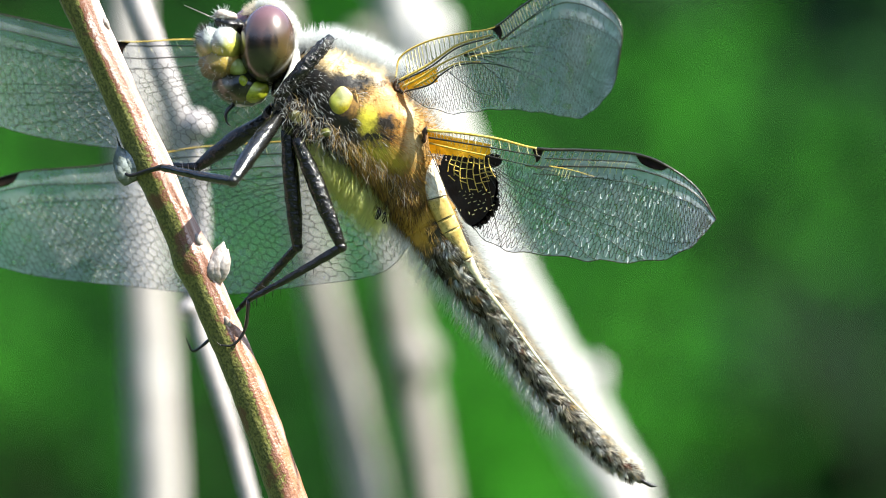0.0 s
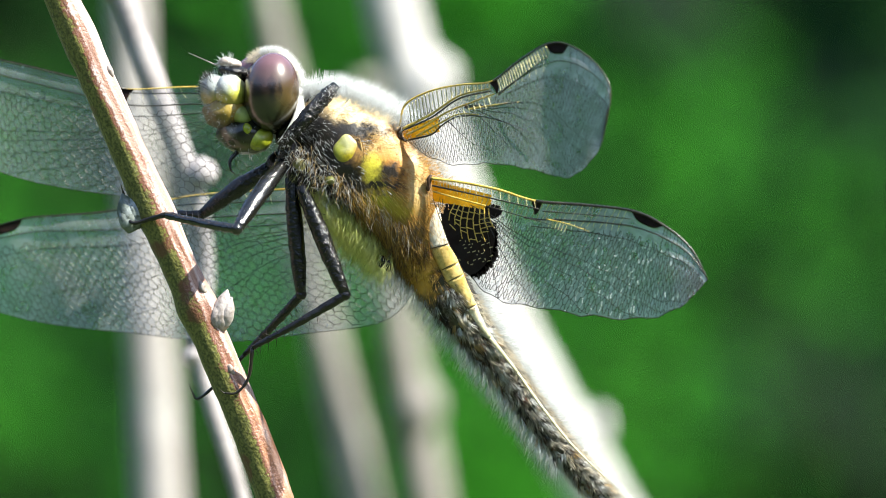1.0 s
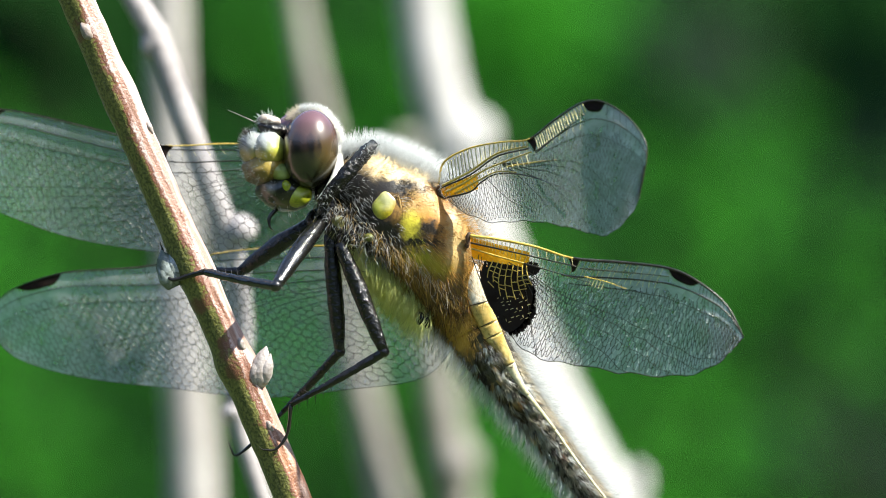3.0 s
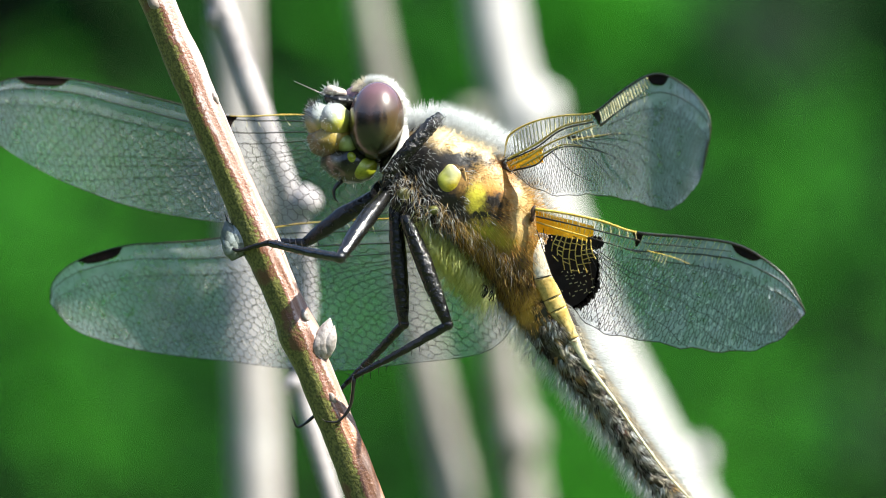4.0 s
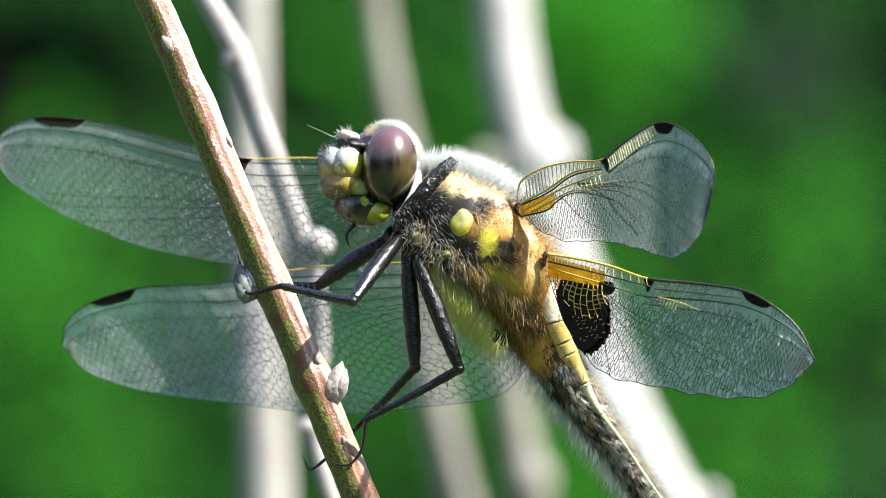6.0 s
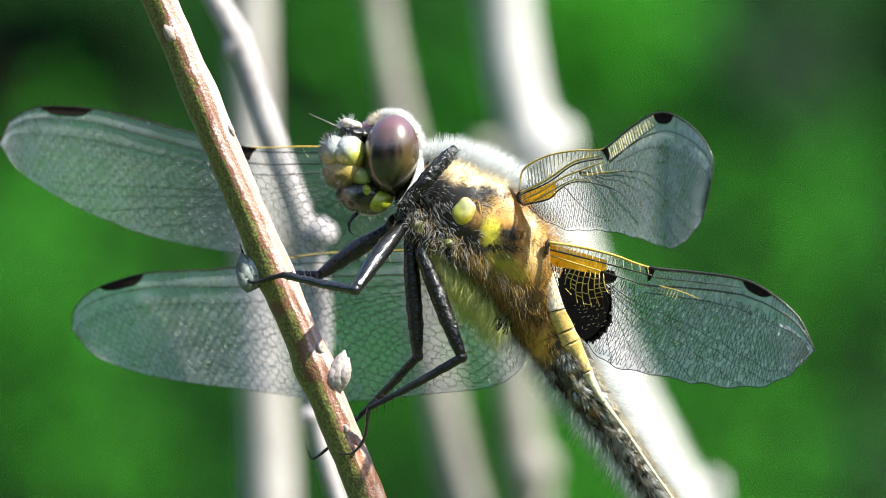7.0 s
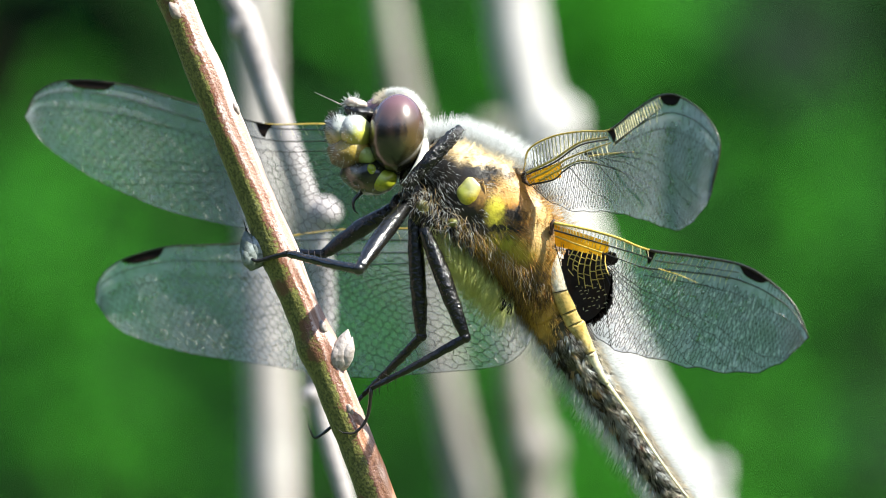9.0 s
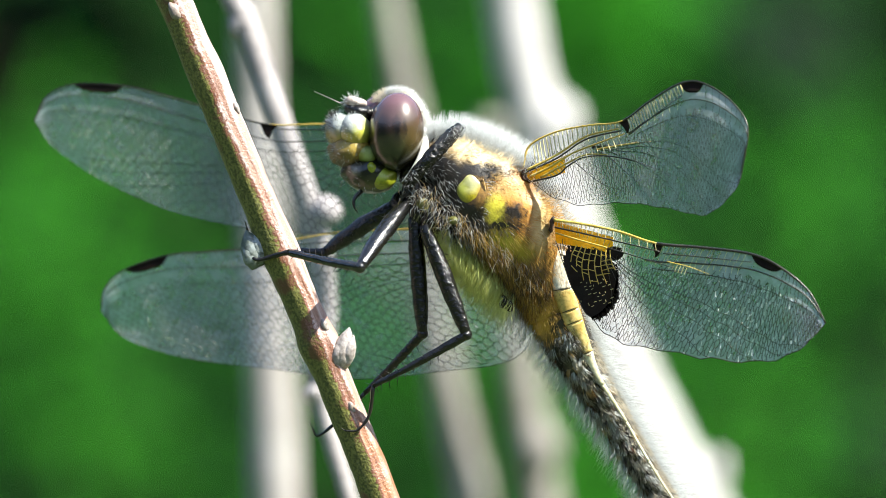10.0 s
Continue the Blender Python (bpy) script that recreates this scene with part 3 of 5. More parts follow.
TH_LINE = curve((V(-1.36, 0.00, 4.92), V(0.44, 0.00, 4.64), V(3.04, 0.00, 2.76), V(5.64, 0.00, 0.04), V(8.04, 0.00, -3.96)), 40)
TH_R = ramp((1.4, 3.0, 3.85, 3.6, 2.55), 40)
AB_LINE = curve((V(6.84, 0.00, -2.76), V(8.56, 0.00, -6.04), V(10.85, 0.50, -9.73), V(13.34, 1.00, -13.26), V(16.20, 1.50, -17.32), V(19.59, 2.00, -21.43), V(22.65, 2.50, -24.18)), 91)
AB_R = ramp((2.5, 1.95, 1.3, 1.02, 0.9, 0.76, 0.28), 91)
AB_HINGE = V(7.24, 0.00, -4.16)


def disc(x, z, cx, cz, rx, rz, turn=0.0):
    a = radians(turn)
    dx, dz = x - cx, z - cz
    u, w = dx * math.cos(a) + dz * math.sin(a), -dx * math.sin(a) + dz * math.cos(a)
    return (u / rx) ** 2 + (w / rz) ** 2 < 1


def thorax_zone(x, z, up, out, f):
    """Which hair grows where on the thorax."""
    if up > 0.8:
        return ("white" if f < 0.62 or rng.random() < 0.5 else "gold"), 1.25, 0.012, -0.15
    if disc(x, z, 2.13, 3.3, 0.95, 1.0):
        return None
    if disc(x, z, 2.7, 4.75, 1.9, 0.6, -8) or disc(x, z, 4.5, 4.55, 0.8, 0.35, 25):
        return "black", 0.55, 0.014, 1.1
    if disc(x, z, 3.0, 6.3, 3.2, 1.55, -12):
        return ("cream" if rng.random() < (0.55 if z > 5.9 else 0.2) else "tan"), 0.62, 0.012, 0.9
    if disc(x, z, 5.15, 1.75, 0.95, 0.65, 15):
        return "black", 0.5, 0.018, 1.3
    if disc(x, z, 4.0, 1.7, 0.75, 1.2, 12):
        return ("lime", 0.4, 0.012, 1.5) if rng.random() < 0.5 else None
    if disc(x, z, 4.35, 3.3, 0.85, 1.1):
        k = rng.random()
        return ("orange" if k < 0.55 else "gold" if k < 0.65 else "brown"), 0.5, 0.012, 1.4
    if disc(x, z, 5.75, 2.9, 1.15, 2.0, 10):
        k = rng.random()
        return ("orange" if k < 0.62 else "gold" if k < 0.68 else "brown"), 0.5, 0.012, 1.5
    if x > 5.9 and z > 0.2:
        k = rng.random()
        return ("tan" if k < 0.3 else "gold" if k < 0.65 else "orange"), 1.05, 0.012, 0.7
    if disc(x, z, 4.5, 0.75, 1.7, 0.42, 14):
        return ("black" if rng.random() < 0.8 else "gold"), 0.6, 0.016, 1.2
    if disc(x, z, 4.5, -0.55, 2.0, 0.75, -27):
        k = rng.random()
        return ("lime", 0.5, 0.011, 1.6) if k < 0.4 else ("gold", 1.2, 0.011, 1.3) if k < 0.58 else None
    if disc(x, z, 6.4, -0.4, 1.3, 1.4):
        return ("gold" if rng.random() < 0.6 else "orange"), 0.7, 0.012, 1.2
    if z < -0.8 and x > 2.6:
        if up < -0.55:
            return ("black" if rng.random() < 0.35 else "gold"), 1.15, 0.013, 1.0
        if disc(x, z, 6.6, -2.6, 0.9, 0.8) or disc(x, z, 5.0, -2.9, 0.6, 0.9) or disc(x, z, 7.3, -4.2, 0.7, 0.5):
            return ("black" if rng.random() < 0.6 else "brown"), 0.8, 0.014, 1.1
        k = rng.random()
        if k < 0.3:
            return ("tan" if k < 0.12 else "gold"), rng.uniform(1.0, 1.9), 0.012, 1.0
        return ("brown" if k < 0.42 else "gold" if k < 0.74 else "orange" if k < 0.9 else "black"), 0.95, 0.014, 1.2
    if up < -0.75:
        return ("black" if rng.random() < 0.55 else "curl"), 1.0, 0.015, 0.9
    return ("black", 0.7, 0.014, 1.0) if rng.random() < 0.8 else ("curl", 0.9, 0.013, 0.6)


def thorax():
    bm = bmesh.new()
    tube(bm, TH_LINE, TH_R, 40, 0.85, 0.07, 0.7)
    black = (0.012, 0.009, 0.006)
    skin = spotted("thorax_skin", (0.3, 0.16, 0.03), (
        (V(3.02, -3.00, 6.25), (3.3, 5, 1.5), (0.6, 0.46, 0.25), 0.4),
        (V(-0.3, -3.00, 3.6), (2.4, 5, 2.7), black, 0.22),
        (V(1.0, -4.00, 1.1), (2.6, 5, 2.0), black, 0.25),
        (V(2.7, -4.00, 4.65), (2.0, 4, 0.62), black, 0.3),
        (V(4.5, -4.00, 4.5), (0.9, 4, 0.4), black, 0.4),
        (V(4.2, -4.00, -0.40), (1.3, 3, 0.7), (0.36, 0.34, 0.02), 0.5),
        (V(5.7, -4.00, -1.10), (0.9, 3, 0.7), (0.36, 0.27, 0.02), 0.6),
        (V(4.45, -4.00, 3.3), (0.9, 4, 1.2), (0.34, 0.2, 0.04), 0.45),
        (V(4.02, -4.00, 1.75), (0.75, 3, 1.2), (0.5, 0.44, 0.04), 0.35),
        (V(5.75, -4.00, 2.9), (1.1, 4, 1.9), (0.42, 0.18, 0.015), 0.45),
        (V(5.15, -4.00, 1.75), (0.95, 3, 0.65), (0.014, 0.009, 0.005), 0.4),
        (V(4.3, -4.00, 0.8), (1.9, 3, 0.38), black, 0.45),
        (V(7.07, -4.00, 0.84), (0.6, 4, 1.9), (0.52, 0.36, 0.14), 0.5),
        (V(5.9, -4.00, -3.3), (1.4, 4, 1.4), (0.13, 0.065, 0.016), 0.5),
    ), 0.45, 0.6)
    ob = part("thorax", bm, skin, dragonfly, "brown hairy thorax with yellow patches")
    bm = bmesh.new()
    blob(bm, V(2.16, -2.92, 3.3), (0.94, 0.3, 1.0), (0, -25, 0), 0.24, 1.0, 4)
    # the pale upper spot paints a sheen into the plate's colour
    plate = spotted("lime_plate", (0.4, 0.33, 0.016), ((V(2.1, -3.00, 3.85), (0.75, 2, 0.6), (0.4, 0.4, 0.2), 0.7), (V(1.5, -3.00, 3.4), (0.4, 2, 0.7), (0.26, 0.28, 0.04), 0.7), (V(2.9, -3.0, 3.0), (0.25, 2, 0.8), (0.3, 0.2, 0.04), 0.6)), 0.32, 0.3, 0.25, 0.2)
    part("side_plate", bm, plate, ob, "yellow side plate with a pale sheen painted in")
    bm = bmesh.new()
    tube(bm, curve((V(3.05, -3.1, 4.1), V(3.2, -3.2, 3.3), V(3.3, -3.2, 2.4)), 12), ramp((0.03, 0.07, 0.03), 12), 6)
    part("seam", bm, HAIR_CREAM, ob, "pale seam between the side plates")
    bm = bmesh.new()
    blob(bm, V(3.98, -2.75, 1.75), (0.62, 0.35, 0.95), (0, -12, 0), 0.14, 1.3, 4)
    part("side_plate", bm, plain("olive_plate", (0.24, 0.21, 0.015), (0.4, 0.35, 0.04), 0.35, bumped=0.2), ob, "olive yellow side plate")
    for c, r in ((V(-1.2, -2.35, 2.3), (0.5, 0.3, 0.4)), (V(0.9, -3.0, 1.2), (0.35, 0.25, 0.3))):
        bm = bmesh.new()
        blob(bm, c, r, (0, 15, 0), 0.14, 1.8, 3)
        part("side_plate", bm, plain("olive_fleck", (0.1, 0.11, 0.02), (0.2, 0.2, 0.05), 0.4), ob, "small olive plate among the hair")
    bm = bmesh.new()
    blob(bm, V(4.67, -1.20, -4.71), (0.36, 0.45, 0.62), (0, -30, 0), 0.3, 2.4, 3)
    part("belly_knob", bm, CHITIN, ob, "black knob under the thorax")
    for c, r in ((V(-1.36, -1.20, 1.96), (0.8, 0.9, 1.3)), (V(-0.48, -1.60, 1.24), (0.9, 0.9, 1.2)), (V(-1.96, -1.00, 3.23), (0.8, 0.9, 1.2)), (V(-2.73, 1.20, 2.44), (0.8, 0.9, 0.9))):
        bm = bmesh.new()
        blob(bm, c, r, (0, 20, 0), 0.12, 1.5, 3)
        part("hip", bm, CHITIN, ob, "black leg base")
    T = (ob, TH_LINE, TH_R, 0.85)
    pelt(*T, 17000, thorax_zone, (0.03, 1.0))
    fur("hair", *T, 5200, 1.7, 0.011, HAIR_WHITE, lambda u, y, f: u > 0.74 and y > -0.6, -0.25, (0.04, 0.7), "dense bluish white hair")
    fur("hair", *T, 700, 0.95, 0.012, HAIR_WHITE, lambda u, y, f: u > 0.78, 0.6, (0.6, 1.0), "scattered pale hair")
    fur("hair", *T, 8500, 2.6, 0.011, HAIR_LEMON, lambda u, y, f: u < -0.66 and y > -0.5, 0.3, (0.15, 0.95), "long lemon yellow belly hair")
    # long loose strands over the lower side
    for m, count, thick in ((HAIR_PALE, 150, 0.013), (HAIR_GOLD, 260, 0.013), (HAIR_DARK, 100, 0.015)):
        bm = bmesh.new()
        for i in range(count):
            f = rng.random()
            a = V(1.2, -2.9, 1.5).lerp(V(6.9, -2.2, -2.6), f) + Vector((rng.gauss(0, 0.35), rng.uniform(-0.15, 0.4), rng.gauss(0, 0.35)))
            w = Vector((rng.gauss(0.25, 0.3), rng.uniform(-0.45, 0.0), rng.gauss(-1.0, 0.25))).normalized()
            ln = rng.uniform(0.8, 1.8)
            needle(bm, a, a + w * ln, thick, Vector((rng.gauss(0, 0.15), -0.12, rng.gauss(0.05, 0.1))) * ln)
        tagged(part("hair", bm, m, ob, "long loose strands on the lower side"), kind="stuff")
    # tufts about the leg bases
    for m, count in ((HAIR_DARK, 420), (HAIR_WHITE, 210), (HAIR_CREAM, 90)):
        bm = bmesh.new()
        for i in range(count):
            a = V(-2.15, -2.40, 3.55).lerp(V(1.6, -3.00, 0.5), rng.random()) + Vector((rng.gauss(0, 0.5), rng.uniform(-0.4, 1.0), rng.gauss(0, 0.5)))
            w = Vector((rng.gauss(-0.1, 0.4), rng.uniform(-0.9, 0.1), rng.gauss(-0.7, 0.4)))
            ln = rng.uniform(0.45, 1.1)
            needle(bm, a, a + w.normalized() * ln, 0.017, Vector((rng.gauss(0, 0.1), -0.1, 0.12)) * ln)
        tagged(part("hair", bm, m, ob, "bristly tuft at the leg bases"), kind="stuff")
    return ob


def abdomen():
    bm = bmesh.new()
    tube(bm, AB_LINE, [r * 0.92 for r in AB_R], 24, 0.9)
    m = spotted("abdomen_skin", (0.05, 0.04, 0.03), (
        (V(7.61, -2.00, -5.0), (2.4, 5, 2.1), (0.46, 0.25, 0.03), 0.25),
        (V(8.75, -2.00, -6.2), (0.75, 4, 1.1), (0.03, 0.022, 0.015), 0.4),
        (V(7.02, -2.00, -3.35), (1.0, 4, 1.0), (0.08, 0.04, 0.015), 0.4),
        *[(AB_LINE[i] + Vector((rng.uniform(-0.7, 0.5), -1, rng.uniform(-0.7, 0.7))), (0.2, 2, 0.3), (0.22, 0.19, 0.15), 0.7) for i in range(18, 88, 3)],
    ), 0.35, 0.8, 0.2, 0.9, AB_HINGE)
    ob = part("abdomen", bm, m, dragonfly, "dark mottled hairy abdomen with a pale edge", origin=AB_HINGE)
    for i in range(0, 90, 10):
        bm = bmesh.new()
        j = min(i + 12, 90)
        tube(bm, AB_LINE[i:j + 1], [AB_R[i + q] * (0.97 + 0.09 * q / (j - i)) for q in range(j - i + 1)], 28, 0.9, 0.1, 1.1)
        part("segment", bm, m, ob)
    # pale side plates, one to a segment, along the upper edge
    edge = curve((V(8.1, -1.95, -0.9), V(8.38, -2.15, -2.2), V(8.72, -2.1, -3.9), V(9.5, -1.7, -5.7), V(10.5, -1.25, -7.6), V(11.62, -0.95, -9.7), V(13.6, -0.62, -12.43), V(15.38, -0.42, -15.1), V(17.48, 0.00, -17.92), V(19.82, 0.50, -20.35)), 100)
    wide = ramp((0.45, 0.72, 0.74, 0.68, 0.42, 0.18, 0.1, 0.09, 0.08, 0.05), 100)
    yellow = plain("yellow_plate", (0.56, 0.38, 0.1), (0.74, 0.58, 0.24), 0.3, bumped=0.2)
    cream = plain("cream_plate", (0.68, 0.6, 0.38), (0.78, 0.72, 0.52), 0.3, bumped=0.2)
    white = plain("white_plate", (0.7, 0.62, 0.46), (0.8, 0.75, 0.64), 0.3, bumped=0.2)
    cuts = (0, 20, 29, 34, 46, 57, 67, 78, 89, 99)
    seam = plain("seam_line", (0.012, 0.008, 0.005), (0.03, 0.02, 0.01), 0.5)
    for k, (i, j) in enumerate(zip(cuts, cuts[1:])):
        bm = bmesh.new()
        ends = [1.0] * (j - i + 1)
        ends[-1] = 1.04
        tube(bm, edge[i:j + 1], [w * e for w, e in zip(wide[i:j + 1], ends)], 22, 0.55, 0.08, 1.1)
        part("side_plate", bm, yellow if k in (1, 2, 3) else white if k == 0 else cream, ob, "yellow side plate" if k in (1, 2, 3) else "cream side plate")
        if 0 < k < 5:
            # a dark hairline where two segments meet
            a = (edge[i + 1] - edge[i - 1]).normalized()
            w = a.cross(Vector((0, 1, 0)))
            bm = bmesh.new()
            arc = [edge[i] + w * wide[i] * 1.02 * math.cos(q) - Vector((0, wide[i] * 0.58 * math.sin(q), 0)) for q in (0.3, 0.7, 1.1, 1.57, 2.0, 2.4, 2.8)]
            arc.append(arc[-1] - w * wide[i] * 0.5 + Vector((0, 0.02, 0)))
            tube(bm, curve(arc, 20), ramp((0.015, 0.035, 0.03, 0.012), 20), 5)
            part("seam", bm, seam, ob, "thin dark seam")
    # tail appendages
    for dx in (-0.25, 0.25):
        bm = bmesh.new()
        a = AB_LINE[-1] + Vector((0, dx, 0))
        tube(bm, [a - Vector((0.5, 0, -0.4)), a, a + Vector((0.6, dx, -0.35)), a + Vector((1.0, dx, -0.4))], [0.16, 0.16, 0.13, 0.03], 8)
        part("appendage", bm, CLAW, ob)
    A = (ob, AB_LINE, AB_R, 0.9)
    fur("hair", *A, 4800, 1.8, 0.0085, HAIR_WHITE, lambda u, y, f: (u > 0.72 and y > -0.4) or (u < -0.82 and y < 0.3), 0.45, (0.05, 0.72), "fine white hair")
    fur("hair", *A, 2200, 0.8, 0.0085, HAIR_WHITE, lambda u, y, f: abs(u) > 0.8 and y > -0.35, 0.7, (0.7, 0.95), "short fine white hair")
    fur("hair", *A, 650, 0.6, 0.013, HAIR_GOLD, lambda u, y, f: y < 0.4 and u < 0.25, 1.2, (0.0, 0.2), "golden hair")
    fur("hair", *A, 420, 0.75, 0.016, HAIR_DARK, lambda u, y, f: y < 0.2 and 0.0 < u < 0.55, 1.3, (0.175, 0.25), "black tuft behind the yellow plates")
    fur("hair", *A, 380, 0.8, 0.014, HAIR_BROWN, lambda u, y, f: y < 0.2 and u < 0.1, 1.2, (0.0, 0.12), "brown hair")
    fur("hair", *A, 500, 0.5, 0.02, HAIR_DARK, lambda u, y, f: y < 0.3, 2.4, (0.21, 0.98), "short black hair")
    fur("hair", *A, 3200, 0.6, 0.013, HAIR_PALE, lambda u, y, f: u > 0.6 and y < 0.2, 1.6, (0.25, 0.95), "pale fuzz along the side edge")
    # flat tufts, like ruffled scales
    for m, clumps, label in ((HAIR_DARK, 85, "black tufts"), (HAIR_CREAM, 18, "tan tufts"), (HAIR_PALE, 80, "cream tufts"), (HAIR_BROWN, 18, "brown tufts"), (HAIR_GREY, 170, "grey tufts"), (HAIR_WHITE, 105, "silvery tufts"), (HAIR_RUST, 9, "rusty tufts")):
        bm = bmesh.new()
        for i in range(clumps):
            t = rng.uniform(0.21, 0.97) * 90
            k = min(int(t), 88)
            along = (AB_LINE[k + 1] - AB_LINE[k]).normalized()
            side = along.cross(Vector((0, 1, 0))).normalized()
            a = rng.uniform(-1.25, 0.72)
            nor = side * math.sin(a) + Vector((0, -math.cos(a), 0))
            root = AB_LINE[k] + nor * AB_R[k] * 0.98
            way = (along + nor * 0.22 + side * rng.gauss(0, 0.38)).normalized()
            across = way.cross(nor)
            for q in range(14):
                d = (way + across * rng.gauss(0, 0.22) + nor * rng.gauss(0, 0.1)).normalized()
                p = root + across * rng.gauss(0, 0.09)
                needle(bm, p, p + d * rng.uniform(0.5, 1.05), 0.024, nor * 0.06)
        tagged(part("hair", bm, m, ob, label), kind="stuff")
    return ob


def head():
    bm = bmesh.new()
    blob(bm, V(-3.69, 1.20, 6.85), (2.0, 2.4, 2.8), (0, 0, 0))
    ob = part("head", bm, CHITIN, dragonfly, "dark head with a pale yellow face")
    for c, name in ((V(-3.09, -1.20, 7.5), "near"), (V(-4.3, 3.60, 7.45), "far")):
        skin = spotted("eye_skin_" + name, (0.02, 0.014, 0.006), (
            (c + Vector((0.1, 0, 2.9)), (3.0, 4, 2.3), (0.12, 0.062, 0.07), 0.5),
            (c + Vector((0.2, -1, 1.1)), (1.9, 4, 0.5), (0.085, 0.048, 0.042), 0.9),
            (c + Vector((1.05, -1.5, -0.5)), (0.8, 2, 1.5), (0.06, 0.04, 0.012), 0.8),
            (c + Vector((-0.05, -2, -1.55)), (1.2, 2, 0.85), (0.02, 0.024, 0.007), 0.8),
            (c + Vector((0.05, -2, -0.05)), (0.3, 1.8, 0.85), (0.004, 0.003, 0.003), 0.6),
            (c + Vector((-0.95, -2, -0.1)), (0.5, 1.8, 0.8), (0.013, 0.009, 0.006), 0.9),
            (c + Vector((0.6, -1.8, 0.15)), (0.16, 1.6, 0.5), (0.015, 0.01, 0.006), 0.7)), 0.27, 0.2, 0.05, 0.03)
        skin.node_tree.nodes["Principled BSDF"].inputs["Specular IOR Level"].default_value = 0.8
        bm = bmesh.new()
        blob(bm, c, (1.95, 2.1, 2.77), (0, 6, 0))
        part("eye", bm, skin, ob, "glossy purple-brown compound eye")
    def lump(name, c, r, turn, m, label="", bumps=0.06):
        bm = bmesh.new()
        blob(bm, c, r, turn, bumps, 1.5)
        return part(name, bm, m, ob, label)
    pale = plain("pale_face", (0.34, 0.28, 0.24), (0.48, 0.43, 0.38), 0.45, coarse=420)
    cream = plain("cream_crown", (0.55, 0.5, 0.4), (0.7, 0.66, 0.57), 0.6, coarse=900)
    front = spotted("forehead_skin", (0.24, 0.24, 0.09), (
        (V(-6.1, -1.50, 8.45), (1.3, 3, 0.75), (0.34, 0.36, 0.35), 0.5),
        (V(-7.5, -1.00, 8.27), (0.75, 4, 1.0), (0.26, 0.28, 0.27), 0.6),
        (V(-7.35, -1.00, 6.9), (0.9, 4, 0.5), (0.34, 0.26, 0.1), 0.6),
        (V(-5.3, -1.50, 7.5), (0.6, 3, 0.75), (0.34, 0.36, 0.05), 0.6),
        (V(-6.2, -1.50, 6.95), (0.9, 3, 0.35), (0.4, 0.33, 0.05), 0.6)), 0.4, 0.35, 0.2, 0.5)
    ochre = spotted("ochre_clypeus", (0.24, 0.16, 0.025), (
        (V(-7.35, -1.00, 5.9), (0.8, 4, 0.9), (0.12, 0.08, 0.025), 0.6),
        (V(-6.3, -1.50, 6.5), (0.9, 3, 0.35), (0.32, 0.23, 0.04), 0.6),
        (V(-6.6, -1.00, 5.2), (1.5, 4, 0.3), (0.07, 0.05, 0.02), 0.6)), 0.4, 0.45, 0.1, 0.7)
    lime = spotted("lime_patch", (0.29, 0.33, 0.012), ((V(-3.4, -1.7, 4.35), (0.45, 2, 0.7), (0.2, 0.22, 0.015), 0.7), (V(-4.3, -1.7, 4.5), (0.4, 2, 0.4), (0.38, 0.42, 0.05), 0.7)), 0.35, 0.25, 0.1, 0.3)
    green = spotted("green_clypeus", (0.2, 0.24, 0.05), ((V(-5.2, -1.7, 5.8), (0.45, 2, 0.35), (0.3, 0.36, 0.1), 0.7), (V(-5.9, -1.7, 6.1), (0.4, 2, 0.4), (0.24, 0.2, 0.04), 0.7)), 0.38, 0.3, 0.1, 0.4)
    dusky = spotted("olive_black_labrum", (0.02, 0.02, 0.009), ((V(-6.0, -1.2, 4.8), (0.3, 3, 0.3), (0.22, 0.2, 0.17), 0.8), (V(-5.3, -1.4, 4.4), (0.35, 3, 0.7), (0.008, 0.008, 0.004), 0.7), (V(-4.9, -1.2, 3.5), (1.2, 3, 0.4), (0.07, 0.07, 0.025), 0.8)), 0.28, 0.35, 0.2, 0.5)
    # the forehead is cleft into two lobes
    lump("forehead", V(-6.0, -0.40, 7.5), (1.2, 1.75, 1.32), (0, -10, 0), front, "pale greenish white forehead lobe", 0.1)
    lump("forehead", V(-7.0, 0.30, 7.55), (1.12, 1.7, 1.38), (0, -18, 0), front, "greyish white bristly forehead lobe", 0.1)
    lump("vertex", V(-5.96, 0.30, 9.6), (0.85, 0.95, 0.42), (0, 10, 0), pale, "pinkish white vertex bump", 0.12)
    lump("occiput", V(-3.35, 1.50, 9.7), (1.0, 1.2, 0.72), (0, 6, 0), cream, "cream hairy crown", 0.12)
    lump("brow", V(-5.7, 0.40, 8.98), (1.2, 1.2, 0.55), (0, 12, 0), CHITIN, "black brow band", 0.1)
    lump("clypeus", V(-6.25, 0.0, 6.15), (1.65, 1.95, 1.3), (0, -4, 0), ochre, "ochre clypeus", 0.2)
    lump("lower_clypeus", V(-5.35, -1.1, 5.92), (0.92, 0.75, 0.66), (0, 14, 0), green, "green lower clypeus", 0.14)
    lump("labrum", V(-5.0, 0.10, 4.55), (2.05, 2.0, 1.42), (0, 12, 0), dusky, "olive-black mouthparts", 0.14)
    lump("mandible_patch", V(-4.0, -1.15, 4.2), (0.95, 0.75, 0.74), (0, -20, 0), lime, "yellow-green mandible patch", 0.12)
    lump("mandible_patch", V(-4.85, -1.6, 4.87), (0.36, 0.36, 0.46), (0, -10, 0), lime, "yellow-green mandible patch", 0.08)
    bm = bmesh.new()
